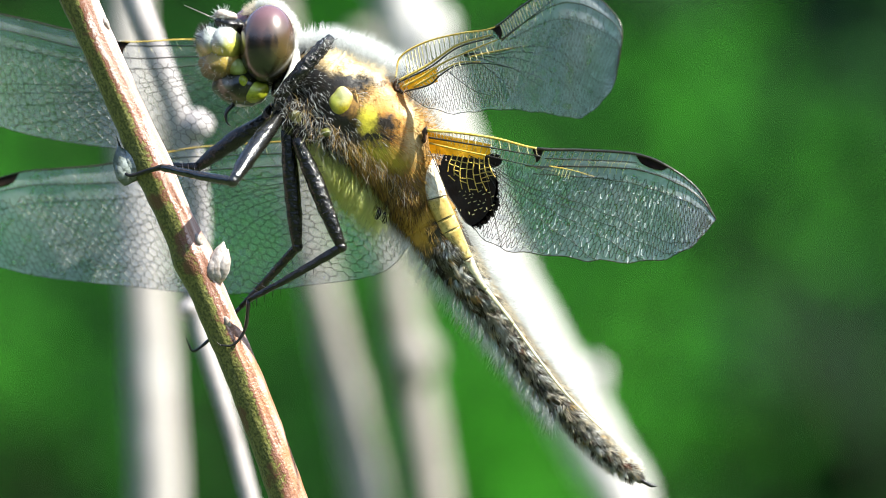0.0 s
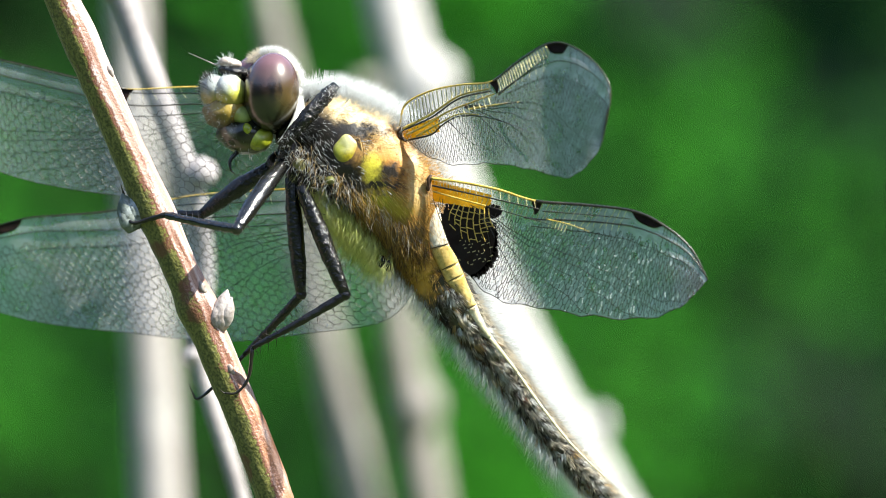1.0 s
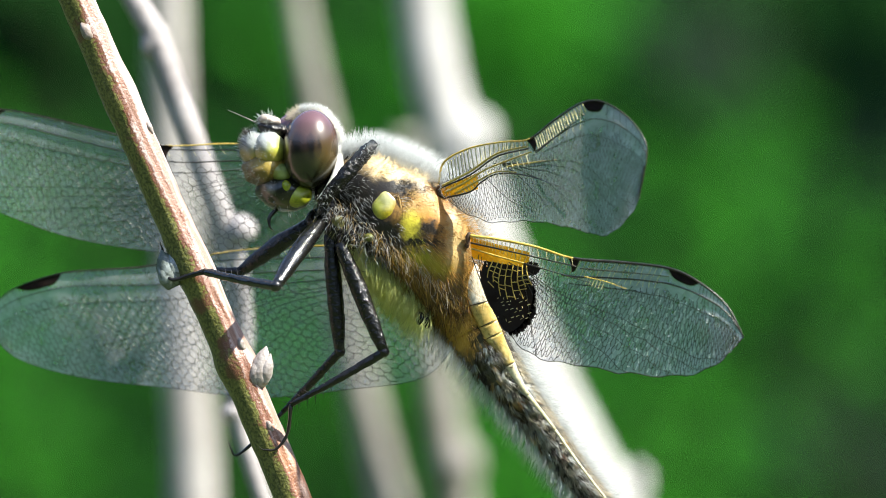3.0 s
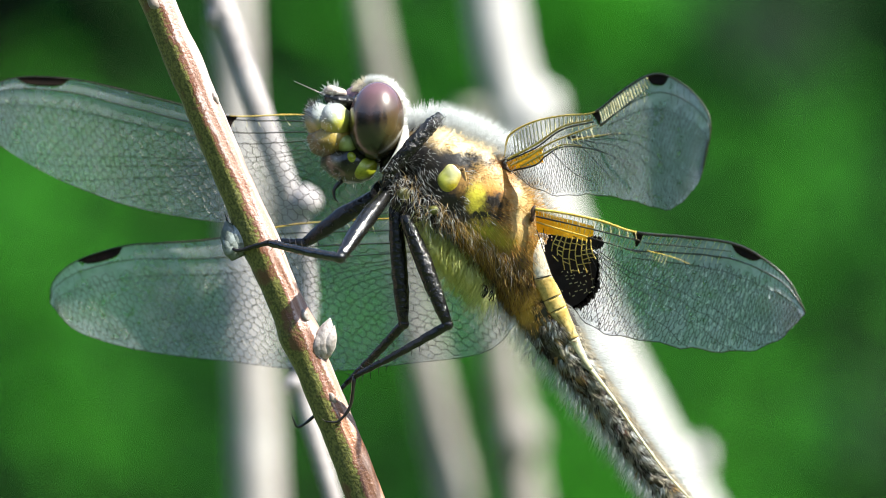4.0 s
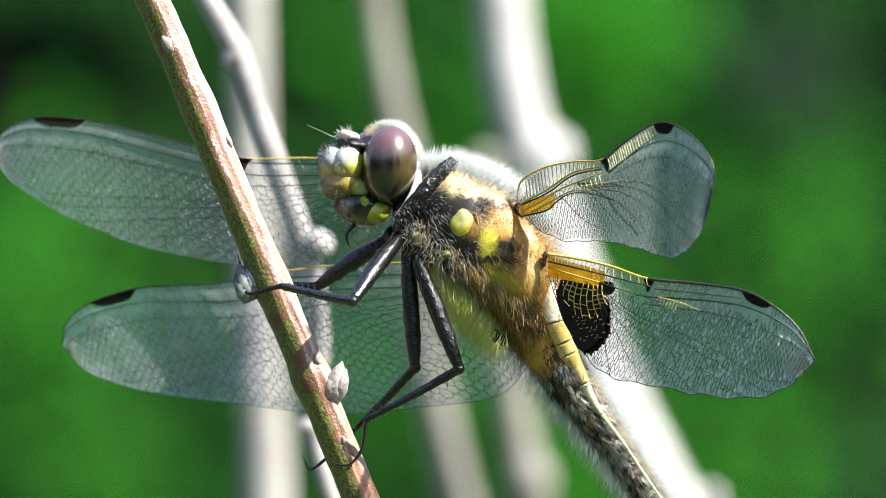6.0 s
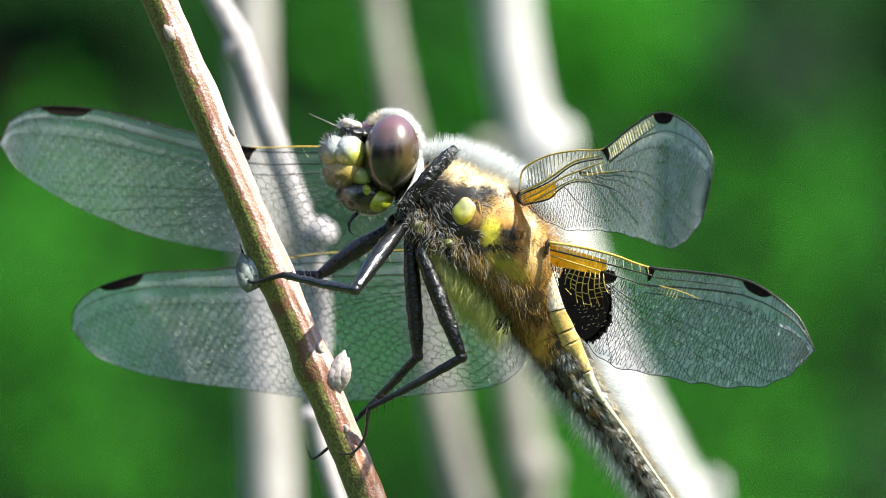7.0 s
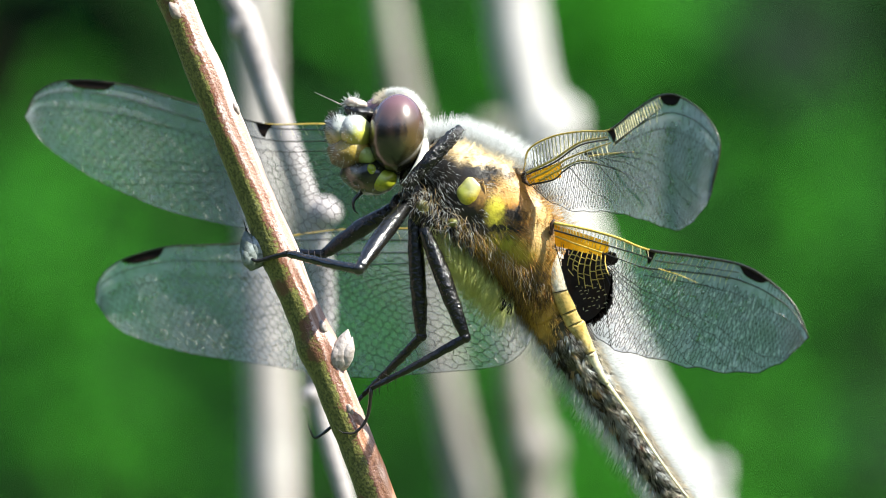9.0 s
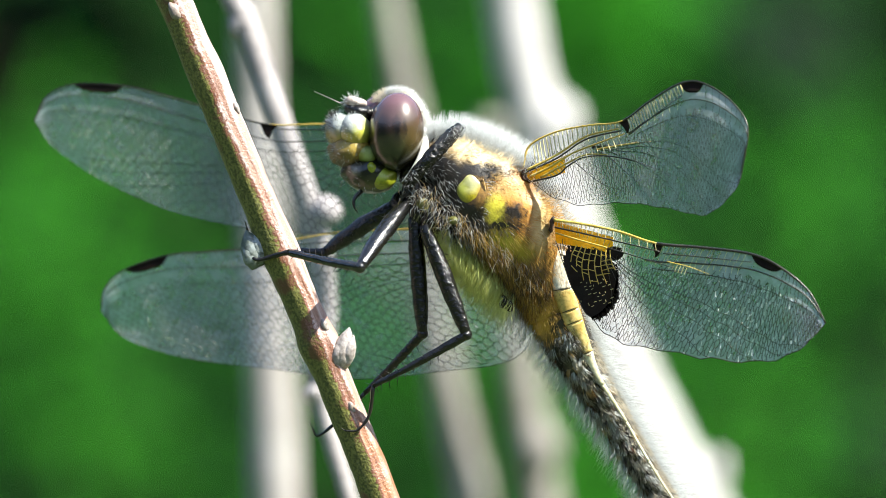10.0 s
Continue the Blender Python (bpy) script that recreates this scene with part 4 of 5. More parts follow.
    tube(bm, curve((V(-1.04, 0.00, 7.64), V(-1.12, -1.40, 6.19), V(-1.71, -2.00, 4.86), V(-2.63, -2.00, 3.87)), 20), ramp((0.15, 0.34, 0.32, 0.12), 20), 10)
    part("rear_rim", bm, plain("white_rim", (0.68, 0.66, 0.58), (0.8, 0.78, 0.72), 0.4), ob, "white rim behind the eye")
    # furry white collar round the back of the eye
    bm = bmesh.new()
    ring = [V(-3.05 + 2.0 * math.cos(a), 0.7, 7.5 + 2.78 * math.sin(a)) for a in (radians(100 - 6 * k) for k in range(18))]
    tube(bm, ring, ramp((0.12, 0.28, 0.3, 0.28, 0.25), 18), 10, 1.6)
    part("rear_rim", bm, cream, ob, "cream furry rim round the eye")
    bm = bmesh.new()
    for i in range(1300):
        a = radians(rng.uniform(-6, 112))
        root = V(-3.05 + 2.0 * math.cos(a), rng.uniform(0.2, 1.2), 7.5 + 2.78 * math.sin(a))
        d = Vector((math.cos(a) * 1.2, rng.gauss(-0.15, 0.3), math.sin(a))) + Vector((rng.gauss(0, 0.3), 0, rng.gauss(0, 0.3)))
        needle(bm, root, root + d.normalized() * rng.uniform(0.3, 0.72), 0.013)
    tagged(part("hair", bm, HAIR_WHITE, ob, "white hair behind the eye"), kind="stuff")
    for d in (0.0, 1.6):
        bm = bmesh.new()
        a = V(-6.80, 0.20, 9.40) + Vector((0, d, 0))
        tube(bm, [a, a + Vector((-0.7, 0, 0.35)), a + Vector((-2.1, 0, 1.0))], [0.06, 0.04, 0.02], 6)
        part("antenna", bm, plain("antenna_skin", (0.12, 0.12, 0.1), (0.3, 0.3, 0.26), 0.4), ob, "thin grey antenna")
    bm = bmesh.new()
    tube(bm, curve((V(-2.36, 0.50, 5.04), V(-1.36, 0.30, 4.64), V(0.24, 0.20, 4.04)), 10), ramp((1.3, 1.5, 2.0), 10), 16)
    part("neck", bm, CHITIN, ob)
    # fringes on face and crown
    bm = bmesh.new()
    for c, r, count, ln, face in ((V(-7.1, 0.55, 7.7), (1.02, 1.6, 1.25), 520, 0.3, -0.1), (V(-6.05, -0.55, 7.62), (1.1, 1.8, 1.2), 300, 0.2, -0.1), (V(-5.96, 0.30, 9.6), (0.85, 0.95, 0.44), 240, 0.38, -1), (V(-6.35, 0.00, 6.1), (1.55, 1.85, 1.1), 420, 0.36, -1), (V(-5.0, 0.1, 4.4), (2.0, 2.0, 1.3), 200, 0.35, -1)):
        for i in range(count):
            d = Vector([rng.gauss(0, 1) for _ in range(3)]).normalized()
            if c.x < -5.5 and d.x > 0.3:
                continue
            root = Vector([c[k] + d[k] * r[k] for k in range(3)])
            needle(bm, root, root + (d + Vector([rng.gauss(0, 0.2) for _ in range(3)])) * ln * rng.uniform(0.6, 1.3), 0.012)
    tagged(part("hair", bm, HAIR_WHITE, ob, "short pale bristles"), kind="stuff")
    bm = bmesh.new()
    for i in range(1100):
        d = Vector((rng.gauss(0, 1), rng.gauss(0, 1), abs(rng.gauss(0, 1)))).normalized()
        c = V(-3.5, 1.50, 9.6)
        root = Vector((c.x + d.x * 1.15, c.y + d.y * 1.3, c.z + d.z * 0.75))
        needle(bm, root, root + (d + Vector([rng.gauss(0, 0.25) for _ in range(3)])) * rng.uniform(0.2, 0.5), 0.013)
    tagged(part("hair", bm, HAIR_PALE, ob, "cream crown fuzz"), kind="stuff")
    bm = bmesh.new()
    for i in range(170):
        d = Vector((rng.gauss(-0.9, 0.4), rng.gauss(-0.3, 0.6), rng.gauss(0.4, 0.6))).normalized()
        c = V(-6.9, 0.30, 7.70)
        root = Vector((c.x + d.x * 1.15, c.y + d.y * 1.7, c.z + d.z * 1.3))
        needle(bm, root, root + (d + Vector((0, 0, 0.25))) * rng.uniform(0.25, 0.6), 0.014)
    tagged(part("hair", bm, HAIR_DARK, ob, "dark face bristles"), kind="stuff")


def leg(points, radii, label, skin=CHITIN, spines=True):
    """Thigh, shin and foot, each a piece, with rows of spines on the shin."""
    hip, knee, ankle, *toes = points
    bm = bmesh.new()
    mid = hip.lerp(knee, 0.5) + Vector((0, 0, 0.12))
    tube(bm, curve((hip, mid, knee), 16), ramp((radii[0] * 0.75, radii[0] * 0.98, radii[0] * 1.05, radii[0] * 0.95, radii[1] * 0.85), 16), 16, rough=0.16, freq=2.6)
    ob = part("leg", bm, skin, dragonfly, label)
    bm = bmesh.new()
    blob(bm, knee, (radii[1] * 0.95,) * 3, sub=3)
    line = curve((knee, knee.lerp(ankle, 0.5) + Vector((0, 0, -0.08)), ankle), 24)
    tube(bm, line, ramp((radii[1] * 0.8, radii[1] * 0.68, radii[2] * 1.1), 24), 12, rough=0.2, freq=3.4)
    part("shin", bm, skin, ob)
    if spines:
        bm = bmesh.new()
        for i in range(70):
            a = hip.lerp(knee, rng.uniform(0.15, 0.95)) + Vector((0, 0, 0.1))
            out = Vector([rng.gauss(0, 1) for _ in range(3)]).normalized()
            needle(bm, a + out * radii[0] * 0.8, a + out * (radii[0] + rng.uniform(0.12, 0.6)), 0.022)
        for i in range(2, 22):
            a = (line[i + 1] - line[i - 1]).normalized()
            for sgn in (-1, 1):
                out = (a.cross(Vector((0, 1, 0))) * sgn + Vector((0, rng.uniform(-0.9, 0.3), 0))).normalized()
                if i % 2 == (sgn > 0):
                    needle(bm, line[i], line[i] + (out * 0.85 + a * 0.45) * rng.uniform(0.65, 1.0), 0.045)
        tagged(part("spine_fringe", bm, CLAW, ob, "fine black spines"), kind="stuff")
    if toes:
        bm = bmesh.new()
        line = curve((ankle, *toes), 18)
        tube(bm, line, [radii[2] * (0.85 - 0.45 * i / 17) * (1 + 0.12 * math.sin(i * 1.9)) for i in range(18)], 8)
        e = line[-1]
        d = (line[-1] - line[-4]).normalized()
        for s in (-1, 1):
            needle(bm, e, e + d * 0.25 + Vector((-0.1, 0.2 * s, 0.3)), 0.05, d * 0.1)
        part("foot", bm, CLAW, ob)
    return ob


def legs():
    name = "glossy black spiny leg"
    leg((V(-2.39, -2.20, 2.43), V(-5.65, -7.50, -2.09), V(-10.68, -2.40, -1.00), V(-11.85, -1.45, -1.28), V(-12.94, -1.10, -1.56), V(-13.47, -0.60, -1.16)), (0.6, 0.45, 0.24), name, GRAINY)
    leg((V(-3.13, 1.50, 2.25), V(-8.27, 2.50, -1.08), V(-12.60, 1.70, -0.68), V(-13.51, 1.20, 0.04), V(-13.74, 0.90, 0.76)), (0.6, 0.4, 0.2), name)
    leg((V(-1.84, -1.40, 1.44), V(-1.28, -1.40, -6.82), V(-5.37, 1.20, -11.02), V(-7.50, 1.90, -13.16), V(-8.75, 1.90, -14.08), V(-9.15, 1.90, -13.52)), (0.57, 0.42, 0.17), name)
    leg((V(-1.16, -2.40, 0.84), V(1.83, -3.00, -6.89), V(-4.78, -1.90, -10.49), V(-5.07, -1.60, -12.53), V(-5.91, -1.50, -13.61), V(-6.78, -1.45, -13.65)), (0.57, 0.42, 0.17), name)
    bm = bmesh.new()
    tube(bm, curve((V(1.43, -2.60, 7.85), V(0.52, -3.40, 6.88), V(-0.87, -3.70, 5.37), V(-2.39, -2.80, 3.62)), 40), ramp((0.3, 0.5, 0.54, 0.52, 0.4), 40), 24, 0.8, 0.2, 3.5)
    ob = part("leg", bm, ROUGH, dragonfly, "folded bristly black front leg")
    bm = bmesh.new()
    for i in range(260):
        a = V(1.35, -3.30, 7.52).lerp(V(-2.63, -3.30, 3.62), rng.random()) + Vector((rng.uniform(-0.35, 0.35), -rng.uniform(0.1, 0.8), rng.uniform(-0.35, 0.35)))
        needle(bm, a, a + Vector((rng.uniform(-0.2, 0.6), rng.uniform(-0.4, 0), rng.uniform(-0.2, 0.5))) * 0.7, 0.03)
    tagged(part("hair", bm, CLAW, ob), kind="stuff")
    # white bristles, added partly to paint glints on the dark leg
    bm = bmesh.new()
    for i in range(130):
        a = V(1.35, -3.30, 7.52).lerp(V(-2.63, -3.30, 3.62), rng.random()) + Vector((rng.uniform(-0.4, 0.4), -rng.uniform(0.2, 0.7), rng.uniform(-0.4, 0.4)))
        needle(bm, a, a + Vector((rng.uniform(-0.3, 0.4), rng.uniform(-0.4, 0), rng.uniform(-0.5, 0.3))) * 0.6, 0.016)
    tagged(part("hair", bm, HAIR_WHITE, ob, "short white bristles, which also stand in for glints"), kind="stuff")
    bm = bmesh.new()
    tube(bm, curve((V(-5.55, -0.60, 3.32), V(-6.07, -0.80, 2.76), V(-6.07, -0.90, 2.12), V(-5.79, -0.90, 1.80)), 12), ramp((0.16, 0.13, 0.08, 0.02), 12), 8)
    part("foot", bm, CLAW, ob)


# ---- wings ----
class Sheet:
    """The skin of a wing between two edges; s runs from hinge to tip, c from the leading to the trailing edge."""

    def __init__(self, lead, trail, ripple=0.0):
        self.lead, self.trail, self.n = curve(lead, 121), curve(trail, 121), 120
        # the trailing edge is worn and scalloped
        for i in range(10, 112):
            q = self.trail[i]
            out = (q - self.lead[i]).normalized()
            self.trail[i] = q + out * ripple * (math.sin(i * 0.55) + 1.6 * noise.noise(q * 0.8))
        self.span = sum((b - a).length for a, b in zip(self.lead, self.lead[1:]))

    def at(self, s, c):
        t = min(max(s, 0), 1) * self.n
        i = min(int(t), self.n - 1)
        a = self.lead[i].lerp(self.lead[i + 1], t - i)
        b = self.trail[i].lerp(self.trail[i + 1], t - i)
        # pleats near the leading edge, flatter behind
        lift = 0.08 * math.sin(c * 40) * math.exp(-7 * c)
        return a.lerp(b, c) + Vector((0, lift, 0))

    def chord(self, s):
        return (self.at(s, 1) - self.at(s, 0)).length


def prism(verts, faces, a, b, r0, r1):
    d = b - a
    if d.length < 1e-6:
        return
    d.normalize()
    s = d.cross(Vector((0.1, 1, 0.1))).normalized()
    u = d.cross(s)
    k = len(verts)
    for p, r in ((a, r0), (b, r1)):
        for an in (0.5, 2.6, 4.7):
            verts.append(p + (s * math.cos(an) + u * math.sin(an)) * r)
    for i in range(3):
        j = (i + 1) % 3
        faces.append((k + i, k + j, k + 3 + j, k + 3 + i))


def net(verts, faces):
    me = bpy.data.meshes.new("net")
    me.from_pydata([v[:] for v in verts], [], faces)
    bm = bmesh.new()
    bm.from_mesh(me)
    bpy.data.meshes.remove(me)
    return bm


def never(q, s, c):
    return False


def wing(kind, lead, trail, label, node, mark, amber, umber, pale_to, nominal_span, cell=0.5, seed=1, notch=0.13, pale_c=0.3, fine=0.019, bold=1.0, extra=(), ladders=(), dense=1.25, fan=0.05, lone=0.0, root=0.0, ripple=0.0, glint=0.0, clear_to=(0.5, 1.5), weave=(0.85, 1.55)):
    """node: where the leading edge has its notch; mark: start and end of the dark spot by the tip; amber, umber: tests for stained skin."""
    r = random.Random(seed)
    sh = Sheet(lead, trail, ripple)
    o = lead[0]
    skins = {SKIN: [], AMBER: [], UMBER: []}
    n, k = (240, 80) if amber is not never else (110, 36)
    for i in range(n):
        for j in range(k):
            s, c = (i + 0.5) / n, (j + 0.5) / k
            q = sh.at(s, c)
            skins[UMBER if umber(q, s, c) else AMBER if amber(q, s, c) else SKIN].append((i, j))
    for m, cells in skins.items():
        if not cells and m is not SKIN:
            continue
        bm = bmesh.new()
        seen = {}
        for i, j in cells:
            ring = []
            for a, b in ((i, j), (i + 1, j), (i + 1, j + 1), (i, j + 1)):
                if (a, b) not in seen:
                    seen[a, b] = bm.verts.new(sh.at(a / n, b / k))
                ring.append(seen[a, b])
            bm.faces.new(ring)
        if m is SKIN:
            made = ob = part(kind, bm, m, dragonfly, label, origin=o)
        else:
            made = part("stain", bm, m, ob, "amber wing base" if m is AMBER else "dark brown wing base")
        # painted sheen: how strong the pale veil is from hinge to tip
        tip_sheen = made.data.attributes.new("tip_sheen", 'FLOAT', 'POINT')
        for v, (a, b) in zip(made.data.vertices, seen):
            rim = min(min(a / n, 1 - a / n) * 5, min(b / k, 1 - b / k) * 3, 1.0)
            tip_sheen.data[v.index].value = 1.0 if m is not SKIN else clear_to[0] + (clear_to[1] - clear_to[0]) * (a / n) ** 1.6 + 0.12 * (1 - rim) * (a > n * 0.4)
    def rib(line, r0, r1, m):
        bm = bmesh.new()
        tube(bm, line, [r0 + (r1 - r0) * i / (len(line) - 1) for i in range(len(line))], 6)
        part("vein", bm, m, ob)

    for line, r0, r1, m in extra:
        rib([q + Vector((0, -0.12, 0)) for q in curve(line, 30)], r0, r1, m)
    dark, pale, glints = ([], []), ([], []), ([], [])
    for top, low, count, r0 in ladders:
        a, b = curve(top, count), curve(low, count)
        for p, q in zip(a, b):
            prism(*pale, p + Vector((0, -0.1, 0)), q + Vector((0, -0.1, 0)), r0, r0)

    def vein(pts, r0, r1, into=None):
        for q in range(len(pts) - 1):
            f = q / max(1, len(pts) - 2)
            a, b = pts[q], pts[q + 1]
            A, B = sh.at(*a), sh.at(*b)
            store = into or (pale if (a[0] < pale_to and a[1] < pale_c) else dark)
            rr = (r0 + (r1 - r0) * f) * bold
            prism(*store, A, B, rr, rr)

    # long veins
    def long_vein(pts, r0, r1):
        light = pts[0][1] < min(pale_c, 0.15) and pale_to > 0.35
        rib([sh.at(*q) for q in pts], r0 * bold, r1 * bold, VEIN_GOLD if light else VEIN)

    path = lambda s0, s1, c0, c1, bend=1.0, m=40: [(s0 + (s1 - s0) * i / m, c0 + (c1 - c0) * (i / m) ** bend) for i in range(m + 1)]
    if not lone:
        long_vein(path(0, node, 0.10, 0.03, 1.6), 0.07, 0.05)
    long_vein(path(lone, 0.97, 0.2 - 0.05 * lone, 0.1, 0.7), 0.07 - 0.05 * lone, 0.035)
    long_vein(path(0.03 + lone, 0.9, 0.24, 0.3, 1.3), 0.05 - 0.05 * lone, 0.016)
    for s1, b in ((0.93, 1.6), (0.84, 1.5), (0.74, 1.4), (0.62, 1.3), (0.5, 1.2), (0.38, 1.1), (0.25, 1.0)):
        if s1 > fan + 0.1:
            long_vein(path(fan + root * (1 - s1), s1, 0.26 + 0.06 * (1 - s1) + 1.2 * root * (1 - s1), 1.0, b), 0.026, 0.018)
    # trailing rim
    vein(path(0, 1, 1, 1), 0.03, 0.03, dark)
    # cross veins of the front strip
    count = int(nominal_span * dense)
    for i in range(1, count):
        s = i / count
        if mark[0] < s < mark[1]:
            continue
        for c0, c1 in ((0.0, 0.1), (0.1, 0.2)):
            js = r.uniform(-0.004, 0.004)
            vein([(s + js, c0), (s + js, (c0 + c1) / 2), (s, c1)], 0.02, 0.02)
    # honeycomb of small cells
    def comb(a, store, rr, want, wide, tall):
        for ci in range(int(nominal_span / (1.5 * a * wide)) + 2):
            for ri in range(-1, int(22 / a)):
                cx = ci * 1.5 * a
                cy = (ri + (0.5 if ci % 2 else 0)) * a * 1.732
                hexes = [(cx + a * math.cos(math.pi / 3 * h), cy + a * math.sin(math.pi / 3 * h)) for h in range(4)]
                for h in (0, 1, 2):
                    ends = []
                    for x, y in (hexes[h], hexes[h + 1]):
                        w = noise.noise_vector(Vector((round(x, 2) * 3.1, round(y, 2) * 3.1, seed)))
                        x, y = x + w.x * a * 0.45, y + w.y * a * 0.45
                        x, y = x * wide, y * tall
                        f = x / nominal_span
                        if not 0.02 < f < 0.995:
                            break
                        ends.append((f, 0.2 + y / max(sh.chord(f) * CHORD_SCALE, 0.5)))
                    if len(ends) == 2 and all(0.2 <= c <= 1.0 for f, c in ends):
                        q0, q1 = sh.at(*ends[0]), sh.at(*ends[1])
                        if want(q0, *ends[0]):
                            # scattered cross veins take the pale colour, as painted sun glints
                            into = glints if r.random() < glint * min(1.0, 2 * ends[0][0], 6 * max(0.0, 0.86 - ends[0][0])) else store
                            prism(*into, q0, q1, rr, rr)

    comb(cell, dark, fine, wide=weave[0], tall=weave[1], want=lambda q, f, c: not umber(q, f, c) and not amber(q, f, c))
    tagged(part("vein_net", net(*dark), VEIN, ob, "fine network of dark veins"), kind="stuff")
    if glints[0]:
        tagged(part("glint_vein_net", net(*glints), VEIN_GLINT, ob, "pale cross veins that paint in sun glints"), kind="stuff")
    tagged(part("yellow_vein_net", net(*pale), VEIN_PALE, ob, "yellow veins"), kind="stuff")
    # leading edge rib
    for s0, s1, m in ((0.0, node, VEIN_GOLD), (node, 1.0, VEIN)):
        bm = bmesh.new()
        tube(bm, [sh.at(s0 + (s1 - s0) * i / 40, 0) for i in range(41)], [w * bold for w in ramp((0.09, 0.08, 0.06) if s0 == 0 else (0.09, 0.075, 0.04), 41)], 7)
        part("front_rib", bm, m, ob, "yellow front rib" if s0 == 0 else "dark front rib")
    # the dark spots: by the tip and at the notch
    for s0, s1, c1, nm in ((mark[0], mark[1], 0.085, "wing_spot"), (node - 0.016, node + 0.018, notch, "notch_spot")):
        bm = bmesh.new()
        g = 10
        taper, skew = (0.65, 0.065) if nm == "notch_spot" else (0.3, 0.0)
        rows = [[bm.verts.new(sh.at(s0 + (s1 - s0) * (0.5 + (i / g - 0.5) * (1 - taper * j / 5)) + skew * (s1 - s0) * j, c1 * j / 5 * (1 - 0.35 * abs(2 * i / g - 1) ** 3)) + Vector((0, dy, 0))) for j in range(6)] for dy in (-0.05, 0.05) for i in range(g + 1)]
        for base in (0, g + 1):
            for i in range(g):
                for j in range(5):
                    bm.faces.new((rows[base + i][j], rows[base + i + 1][j], rows[base + i + 1][j + 1], rows[base + i][j + 1]))
        for i in range(g):
            for j in (0, 5):
                bm.faces.new((rows[i][j], rows[i + 1][j], rows[g + 2 + i][j], rows[g + 1 + i][j]))
        part(nm, bm, STIGMA, ob, "dark brown wing spot")
    return ob


CHORD_SCALE = 1.15


def above(q, a, b):
    return q.z > a.z + (b.z - a.z) * (q.x - a.x) / (b.x - a.x)


def oval(q, c, rx, rz, turn):
    a = radians(turn)
    dx, dz = q.x - c.x, q.z - c.z
    u, w = dx * math.cos(a) + dz * math.sin(a), -dx * math.sin(a) + dz * math.cos(a)
    ragged = 0.14 * noise.noise(Vector((q.x * 2.3, 5.0, q.z * 2.3))) + 0.12 * noise.noise(Vector((q.x * 6.5, 1.0, q.z * 6.5)))
    return (u / rx) ** 2 + (w / rz) ** 2 < 1 + 1.6 * ragged


def golden_fan(parent):
    """Curved yellow veins over the dark base of the hindwing, and pale stubs below them that stand in for glints."""
    r = random.Random(21)
    lift = lambda x, z: V(x, -3.25 - 0.56 * (x - 8.0), z)
    top = curve((lift(9.55, -0.62), lift(10.3, -0.75), lift(11.1, -0.9), lift(11.75, -1.05)), 8)
    low = curve((lift(9.15, -2.2), lift(10.1, -3.2), lift(11.3, -3.35), lift(12.45, -2.9)), 8)
    verts, faces = [], []

    def at(k, v):
        p = top[k].lerp(low[k], v)
        # the ribs bow outwards like a fan
        return p + Vector((-0.22 * math.sin(math.pi * v) + 0.05 * noise.noise(p * 3.3), 0, 0.05 * noise.noise(p * 2.9)))

    rows = (0.0, 0.2, 0.36, 0.5, 0.63, 0.76, 0.9)
    for k in range(8):
        reach = 1.0 if 1 < k < 6 else 0.72
        steps_v = [reach * i / 10 for i in range(11)]
        for a, b in zip(steps_v, steps_v[1:]):
            prism(verts, faces, at(k, a), at(k, b), 0.05 - 0.018 * a, 0.05 - 0.018 * b)
    for v in rows[1:]:
        for k in range(7):
            if r.random() < (0.85 if v < 0.7 else 0.45):
                prism(verts, faces, at(k, v + r.uniform(-0.03, 0.03)), at(k + 1, v + r.uniform(-0.03, 0.03)), 0.034, 0.034)
    tagged(part("golden_vein_net", net(verts, faces), VEIN_GOLD, parent, "golden veins over the dark base"), kind="stuff")
    # rows of short pale stubs, drawn in place of vein glints
    verts, faces = [], []
    for row in range(7):
        for k in range(6):
            if r.random() < 0.25:
                continue
            x, z = 9.75 + 0.36 * k + 0.18 * (row % 2) + r.uniform(-0.06, 0.06), -3.3 - 0.3 * row + 0.08 * k + r.uniform(-0.05, 0.05)
            if not disc(x, z, 10.5, -3.3, 1.6, 2.3, 14):
                continue
            a = lift(x, z)
            d = Vector((0.16, -0.06, 0.06)) if r.random() < 0.7 else Vector((0.03, 0, -0.16))
            prism(verts, faces, a, a + d * r.uniform(0.7, 1.4), 0.022, 0.022)
    tagged(part("vein_net", net(verts, faces), VEIN_PALE, parent, "short pale stubs that paint glints on the veins"), kind="stuff")
    # frayed dark fringe of the stain
    bm = bmesh.new()
    for i in range(150):
        a = radians(r.uniform(-78, 25))
        x, z = 10.37 + 1.8 * math.cos(a) + 0.3 * math.sin(a), -3.14 + 2.6 * math.sin(a)
        p = lift(x, z) + Vector((0, 0.3, 0))
        d = Vector((math.cos(a), 0, math.sin(a))) + Vector((r.gauss(0, 0.35), 0, r.gauss(0, 0.35)))
        needle(bm, p, p + d * r.uniform(0.12, 0.42), 0.035)
    tagged(part("stain_fringe", bm, UMBER, parent, "frayed dark edge of the stain"), kind="stuff")


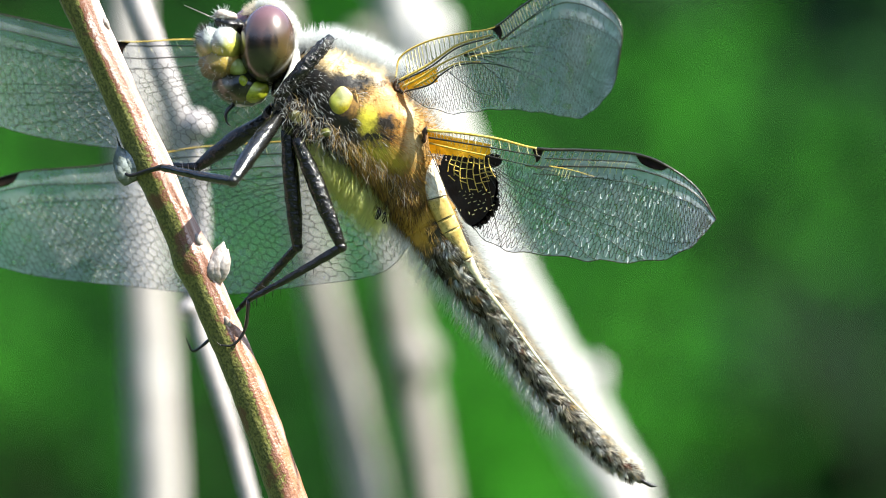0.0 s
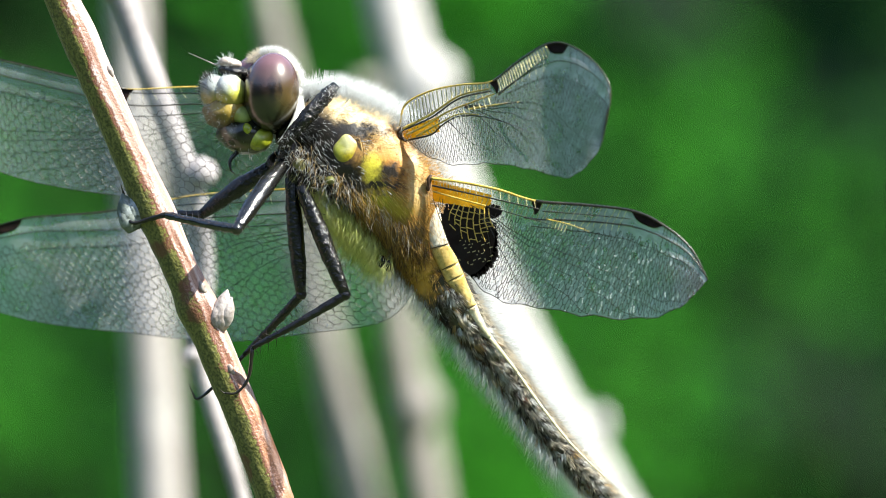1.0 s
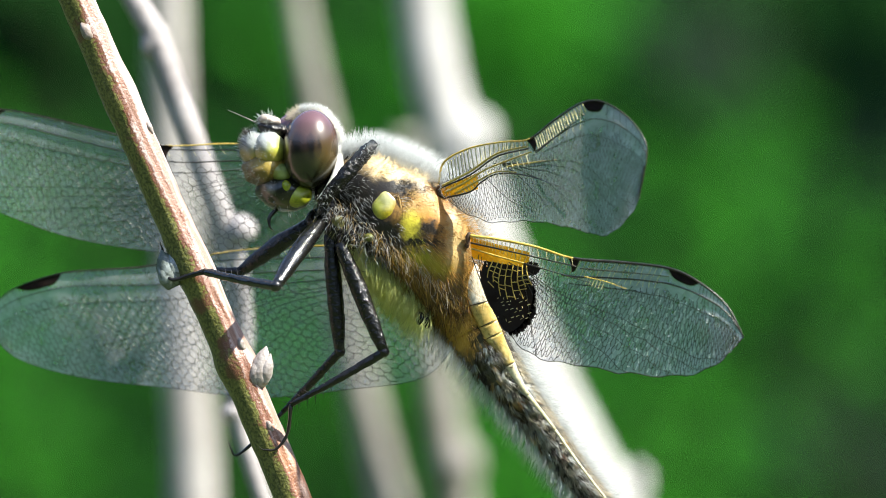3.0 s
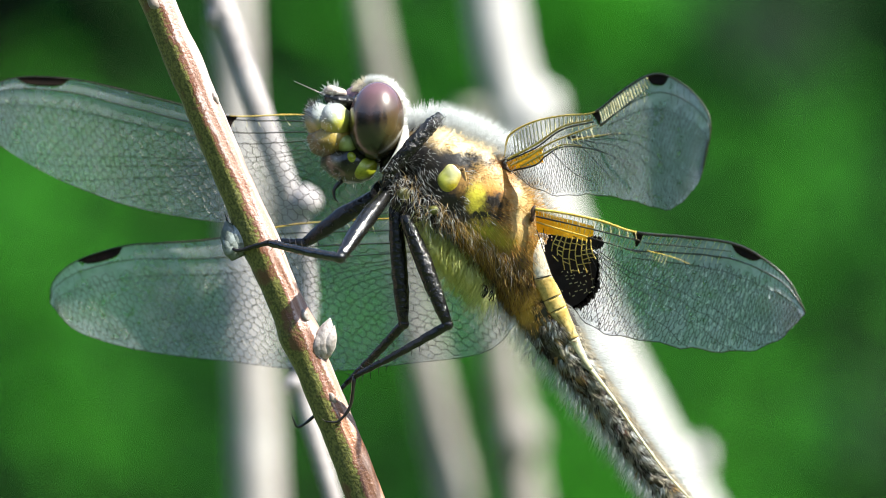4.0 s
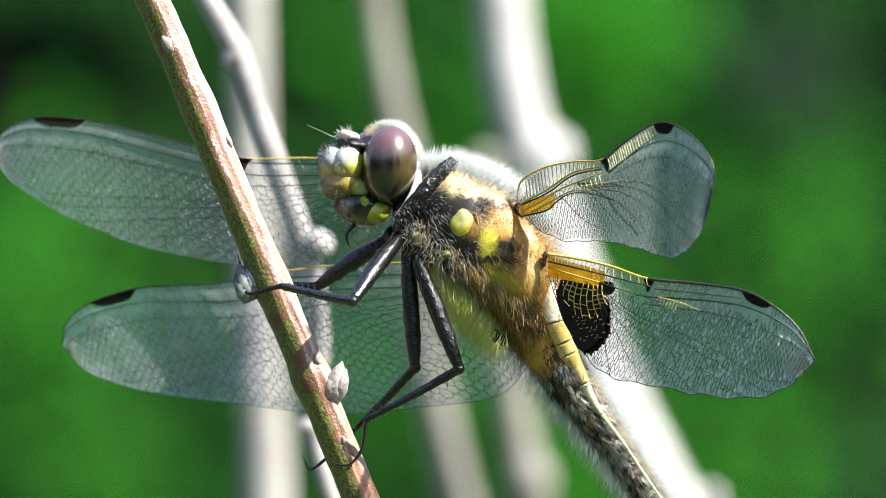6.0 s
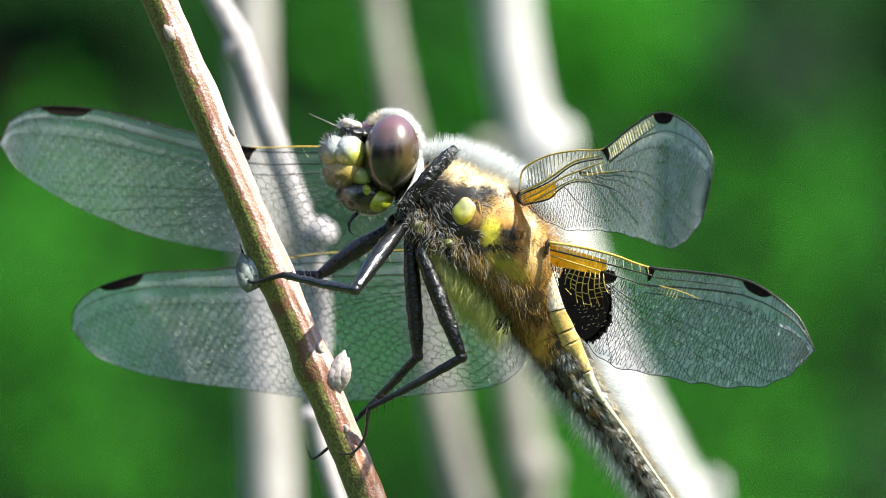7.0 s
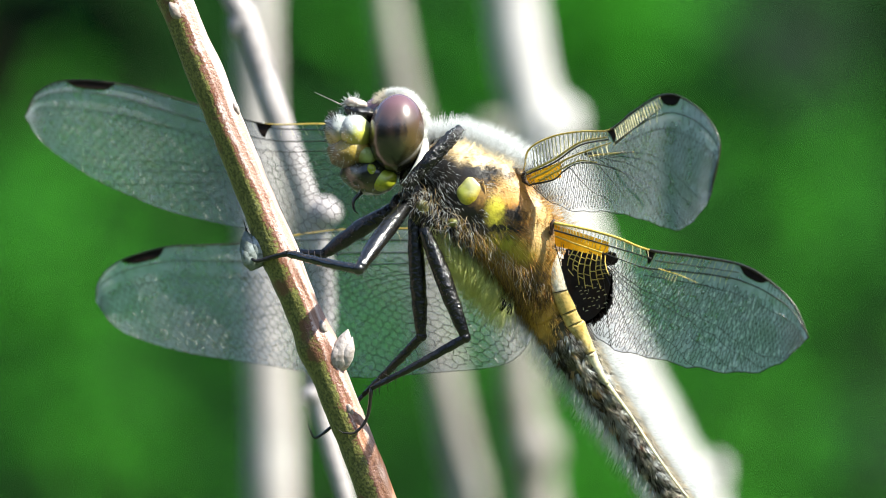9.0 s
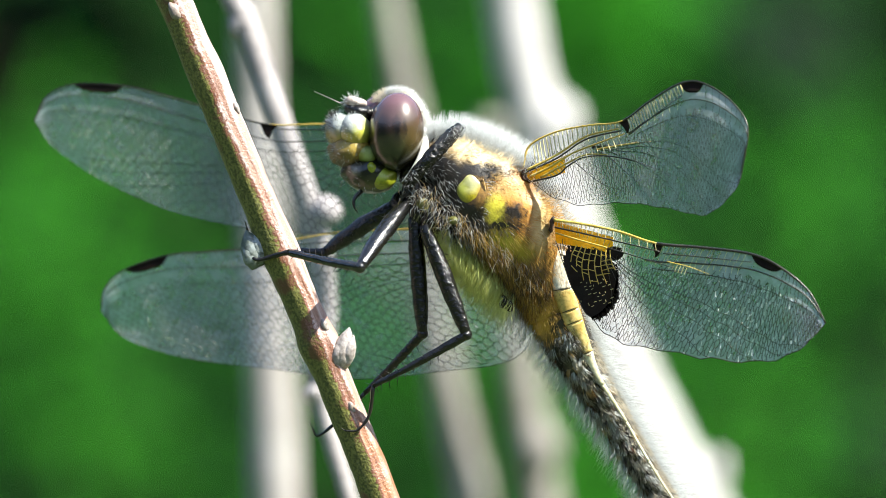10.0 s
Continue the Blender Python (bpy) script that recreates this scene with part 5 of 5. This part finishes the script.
def wings():
    # near wings are placed and shortened to fit the camera's view
    fore_near = wing(
        "forewing",
        (V(5.90, -2.00, 4.90), V(6.28, -2.29, 6.40), V(7.93, -3.33, 7.30), V(9.93, -5.34, 7.64), V(11.76, -8.00, 7.74), V(13.33, -10.00, 8.97), V(15.13, -12.00, 10.07), V(16.55, -13.00, 9.98), V(18.21, -14.00, 8.71), V(19.15, -15.00, 6.86), V(18.88, -15.00, 4.52)),
        (V(6.22, -2.24, 4.03), V(7.52, -3.06, 2.90), V(8.96, -4.36, 2.18), V(10.52, -6.23, 2.02), V(11.96, -8.00, 2.01), V(13.61, -10.00, 1.65), V(15.21, -12.00, 1.10), V(16.51, -13.00, 0.78), V(17.50, -14.00, 1.52), V(18.41, -15.00, 2.85), V(18.88, -15.00, 4.52)),
        "clear forewing with yellow base veins and two dark spots", 0.405, (0.595, 0.70),
        lambda q, s, c: q.x < 8.5 and above(q, V(6.41, -2.37, 3.94), V(8.58, -3.98, 4.41)) and not above(q, V(6.14, -2.18, 4.54), V(8.57, -3.97, 5.59)), never, 0.66, 33, 0.27, 2, 0.17, fan=0.3, lone=0.42, ripple=0.06, bold=0.9, clear_to=(0.6, 1.95), weave=(0.66, 1.9),
        extra=(
            ((V(6.06, -2.12, 4.58), V(7.98, -3.38, 5.44), V(9.74, -5.14, 6.65), V(11.68, -7.97, 7.06)), 0.06, 0.06, VEIN),
            ((V(6.14, -2.18, 4.74), V(7.98, -3.38, 5.68), V(9.74, -5.14, 6.85), V(11.52, -7.73, 7.22)), 0.1, 0.06, VEIN_GOLD),
            ((V(6.29, -2.29, 4.26), V(7.59, -3.11, 4.89), V(8.96, -4.36, 5.75), V(10.52, -6.23, 6.36), V(11.84, -8.20, 6.83)), 0.085, 0.05, VEIN_GOLD),
            ((V(6.45, -2.39, 3.90), V(7.98, -3.38, 4.25), V(8.69, -4.09, 4.88), V(9.74, -5.14, 5.43), V(11.30, -7.40, 5.26), V(13.23, -9.20, 4.53), V(14.96, -11.00, 3.49)), 0.07, 0.025, VEIN),
            ((V(7.00, -2.74, 4.18), V(8.57, -3.97, 5.04), V(9.74, -5.14, 5.58), V(10.91, -6.82, 5.46)), 0.075, 0.045, VEIN_GOLD),
            ((V(10.32, -5.93, 5.89), V(11.88, -8.00, 6.08), V(13.42, -9.60, 6.18)), 0.06, 0.03, VEIN_GOLD),
            ((V(12.15, -8.40, 6.74), V(13.60, -10.20, 7.98), V(15.21, -12.00, 9.25)), 0.045, 0.03, VEIN),
            ((V(9.04, -4.44, 5.11), V(10.52, -6.23, 3.52), V(12.08, -8.00, 2.72)), 0.03, 0.015, VEIN)),
        ladders=(
            ((V(6.52, -2.44, 6.40), V(7.97, -3.37, 7.26), V(9.93, -5.34, 7.56), V(11.60, -7.85, 7.54)), (V(6.68, -2.54, 4.97), V(8.17, -3.57, 5.71), V(9.93, -5.34, 6.85), V(11.60, -7.85, 7.14)), 21, 0.05),
            ((V(12.07, -8.40, 7.85), V(13.37, -10.00, 8.89), V(15.05, -12.00, 9.96)), (V(12.30, -8.60, 6.98), V(13.60, -10.20, 8.06), V(15.29, -12.00, 9.33)), 20, 0.05),
            ((V(7.20, -2.86, 4.34), V(8.96, -4.36, 5.59), V(11.48, -7.67, 6.67)), (V(7.59, -3.11, 4.02), V(9.11, -4.51, 5.03), V(11.68, -7.97, 5.96)), 18, 0.04)))
    hind_near = wing(
        "hindwing",
        (V(8.04, -3.00, 1.19), V(9.97, -4.00, 0.87), V(12.44, -5.50, 0.28), V(14.94, -7.00, -0.59), V(18.10, -8.50, -0.95), V(21.32, -10.00, -1.46), V(23.29, -11.00, -2.47), V(25.11, -11.50, -4.12), V(26.19, -12.00, -6.35)),
        (V(8.12, -3.00, -0.28), V(9.19, -3.50, -3.54), V(10.41, -4.00, -5.80), V(12.14, -5.00, -7.34), V(14.88, -6.50, -8.07), V(18.49, -8.50, -8.71), V(21.71, -10.00, -8.97), V(24.36, -11.50, -8.16), V(26.19, -12.00, -6.35)),
        "clear hindwing with an amber and dark brown base", 0.375, (0.62, 0.755),
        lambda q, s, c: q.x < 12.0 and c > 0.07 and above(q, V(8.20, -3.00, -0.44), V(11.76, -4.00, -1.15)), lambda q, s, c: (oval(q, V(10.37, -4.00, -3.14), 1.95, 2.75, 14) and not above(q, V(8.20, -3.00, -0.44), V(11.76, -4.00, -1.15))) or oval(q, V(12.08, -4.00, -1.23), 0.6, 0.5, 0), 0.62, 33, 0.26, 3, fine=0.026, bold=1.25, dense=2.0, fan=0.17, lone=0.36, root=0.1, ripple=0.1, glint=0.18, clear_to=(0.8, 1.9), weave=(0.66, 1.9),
        extra=(
            ((V(8.08, -3.00, 0.68), V(9.97, -4.20, 0.20), V(12.13, -5.60, -0.36), V(15.06, -7.20, -1.15)), 0.07, 0.045, VEIN),
            ((V(8.12, -3.00, 0.28), V(9.77, -4.20, -0.28), V(11.57, -5.40, -0.83)), 0.06, 0.05, VEIN_GOLD),
            ((V(11.57, -5.40, -0.83), V(13.69, -6.60, -1.54), V(16.03, -7.80, -2.33)), 0.05, 0.025, VEIN),
            ((V(15.33, -7.30, -1.30), V(18.18, -8.60, -1.62), V(21.28, -10.00, -2.01)), 0.05, 0.03, VEIN),
            ((V(15.56, -7.50, -1.86), V(17.00, -8.20, -2.25), V(18.36, -9.00, -2.80)), 0.035, 0.015, VEIN_GOLD)),
        ladders=(
            ((V(8.59, -3.30, 1.07), V(10.56, -4.60, 0.67), V(14.79, -7.00, -0.59)), (V(8.59, -3.30, 0.56), V(10.56, -4.60, 0.04), V(14.86, -7.10, -1.07)), 17, 0.024),
            ((V(15.84, -7.60, -1.94), V(16.89, -8.20, -2.33)), (V(15.64, -7.60, -2.41), V(16.69, -8.20, -2.80)), 6, 0.026)))
    golden_fan(hind_near)
    for c, r, turn, parent in ((V(5.95, -1.95, 4.45), (0.15, 0.3, 0.55), 20, fore_near), (V(6.15, -2.0, 3.98), (0.25, 0.2, 0.14), 10, fore_near), (V(7.9, -2.75, 0.8), (0.16, 0.3, 0.55), 15, hind_near)):
        bm = bmesh.new()
        blob(bm, c, r, (0, turn, 0), 0.3, 3.0, 3)
        part("wing_root", bm, plain("brown_root", (0.02, 0.01, 0.005), (0.07, 0.03, 0.01), 0.75), parent, "dark brown wing joint")
    hind_far = wing(
        "hindwing",
        (V(4.66, 3.00, 0.04), V(-0.16, 5.00, 0.65), V(-6.98, 9.00, 0.53), V(-10.30, 10.50, 0.16), V(-14.65, 12.00, -0.57), V(-18.14, 13.00, -0.78), V(-20.88, 14.00, -0.98), V(-24.23, 15.00, -2.01), V(-25.83, 16.00, -3.45), V(-26.08, 16.00, -4.97)),
        (V(7.08, 3.00, -6.39), V(4.68, 5.00, -8.87), V(-0.61, 7.00, -9.63), V(-5.81, 9.00, -10.11), V(-9.40, 10.50, -9.89), V(-13.67, 12.00, -9.30), V(-17.25, 13.00, -8.87), V(-20.88, 14.00, -8.19), V(-24.35, 15.00, -6.93), V(-26.08, 16.00, -4.97)),
        "clear hindwing with dark front spots seen from below", 0.382, (0.665, 0.775),
        never, never, 0.3, 34, 0.32, 4, 0.1, 0.06, 0.022, 0.75, clear_to=(0.85, 1.5))
    fore_far = wing(
        "forewing",
        (V(3.45, 2.50, 5.66), V(-2.58, 5.00, 7.50), V(-8.26, 7.50, 8.14), V(-13.29, 9.50, 8.17), V(-17.11, 11.00, 9.16), V(-21.11, 12.50, 10.25), V(-24.62, 13.50, 11.04), V(-28.39, 14.50, 11.18), V(-30.50, 15.00, 10.29), V(-31.36, 15.00, 8.57)),
        (V(3.86, 2.50, 4.46), V(-0.16, 4.00, 1.65), V(-5.01, 6.00, 0.65), V(-9.89, 8.00, 0.28), V(-14.48, 10.00, 0.61), V(-19.79, 12.00, 1.63), V(-23.29, 13.00, 2.86), V(-26.61, 14.00, 4.38), V(-29.97, 15.00, 6.60), V(-31.36, 15.00, 8.57)),
        "clear forewing with dark front spots", 0.333, (0.665, 0.78),
        never, never, 0.37, 36, 0.33, 5, 0.13, 0.06, 0.02, 0.75, clear_to=(0.45, 1.45))
    return fore_near, hind_near, hind_far, fore_far


thorax()
ab = abdomen()
head()
legs()
WINGS = wings()


# ---- what moves ----
def motions():
    """Small shifts of the wings about their hinges, and of the tail near the end."""
    base = ORIGIN[dragonfly.name]
    turns = (
        ((0.0, -5.36, 0.16, 12.08), (0.5, -3.73, 0.61, 9.38), (1.0, -1.98, 0.71, 5.59), (1.5, -1.82, 0.37, 4.12), (2.0, -2.16, 0.42, 5.29), (2.5, -1.78, 0.63, 5.10), (3.0, -1.70, 0.50, 4.79), (3.2, -1.70, 0.63, 4.94), (4.3, -1.13, -0.17, 2.34), (4.5, -0.10, 0.01, 0.19), (5.0, -1.02, -0.07, 2.19), (6.5, -0.22, 0.10, 0.51), (7.0, 0.06, 0.12, 0.14), (7.5, -0.00, -0.00, 0.00), (8.0, -0.22, -0.06, 0.56), (8.5, -1.16, -0.04, 3.03), (9.0, 0.09, 0.30, 0.51), (9.5, 0.06, 0.29, 0.62), (9.7, 0.06, 0.29, 0.62), (9.9, -1.09, 0.17, 4.11), (10.0, -3.44, -0.08, 11.20)),
        ((0.0, 0.82, -3.17, 11.43), (0.5, 1.10, -1.86, 9.96), (1.0, 0.67, -0.74, 5.00), (1.5, 0.29, -0.97, 3.24), (2.0, 0.43, -0.70, 4.23), (2.5, 0.71, -0.52, 4.86), (3.0, 0.59, -0.77, 3.68), (3.2, 0.47, -0.58, 2.97), (4.3, 0.02, -0.61, 1.42), (4.5, 0.02, -0.01, 0.37), (5.0, 0.42, -0.20, 3.45), (6.5, 0.05, -0.35, 0.95), (7.0, 0.18, -0.01, 0.71), (7.5, 0.00, -0.00, 0.00), (8.0, 0.02, 0.18, 0.09), (8.5, 0.13, 0.13, 0.03), (9.0, -0.18, 1.05, -3.19), (9.5, -0.08, 1.19, -3.17), (9.7, -0.08, 1.19, -3.17), (9.9, -0.09, 0.55, -0.94), (10.0, -0.12, -0.74, 3.60)),
        ((0.0, -0.30, -0.39, 2.23), (1.0, -0.25, -0.24, 2.41), (2.5, -0.13, 0.06, 2.56), (3.2, -0.13, 0.06, 2.56), (4.3, -1.20, -0.19, 4.70), (4.5, -1.33, -0.15, 5.31), (5.0, -1.37, -0.21, 5.38), (6.5, -0.60, 0.03, 2.58), (7.0, -0.26, 0.23, 1.51), (7.5, 0.00, 0.00, -0.00), (8.0, 0.18, 0.05, -0.67), (8.5, 1.06, -0.00, -3.60), (9.0, 1.46, 0.12, -4.10), (9.5, 1.72, 0.18, -5.20), (10.0, 1.44, -1.20, -4.60)),
        ((0.0, 0.23, -0.56, 2.51), (3.0, 0.29, -0.43, 2.57), (4.5, 0.41, -0.48, 3.34), (5.2, 0.45, -0.41, 3.37), (6.5, 0.27, -0.11, 1.73), (7.5, 0.00, 0.00, 0.00), (8.5, -0.35, 0.45, -2.96), (9.0, -0.56, 0.69, -4.63), (9.5, -0.65, 0.88, -5.53), (10.0, -0.90, 0.51, -6.70)),
    )
    for ob, rows in zip(WINGS, turns):
        o = (ORIGIN[ob.name] - base) * MM
        walk(ob, [(t, pose(*o, x, y, z)) for t, x, y, z in rows])
    o = (ORIGIN[ab.name] - base) * MM
    walk(ab, [(t, pose(*o, 0, a, 0)) for t, a in ((0, -0.6), (3.2, -0.4), (4.3, 0), (7.5, 0), (9.0, 0.3), (9.6, 0.6), (9.8, 2.2), (10, 4.2))])


motions()
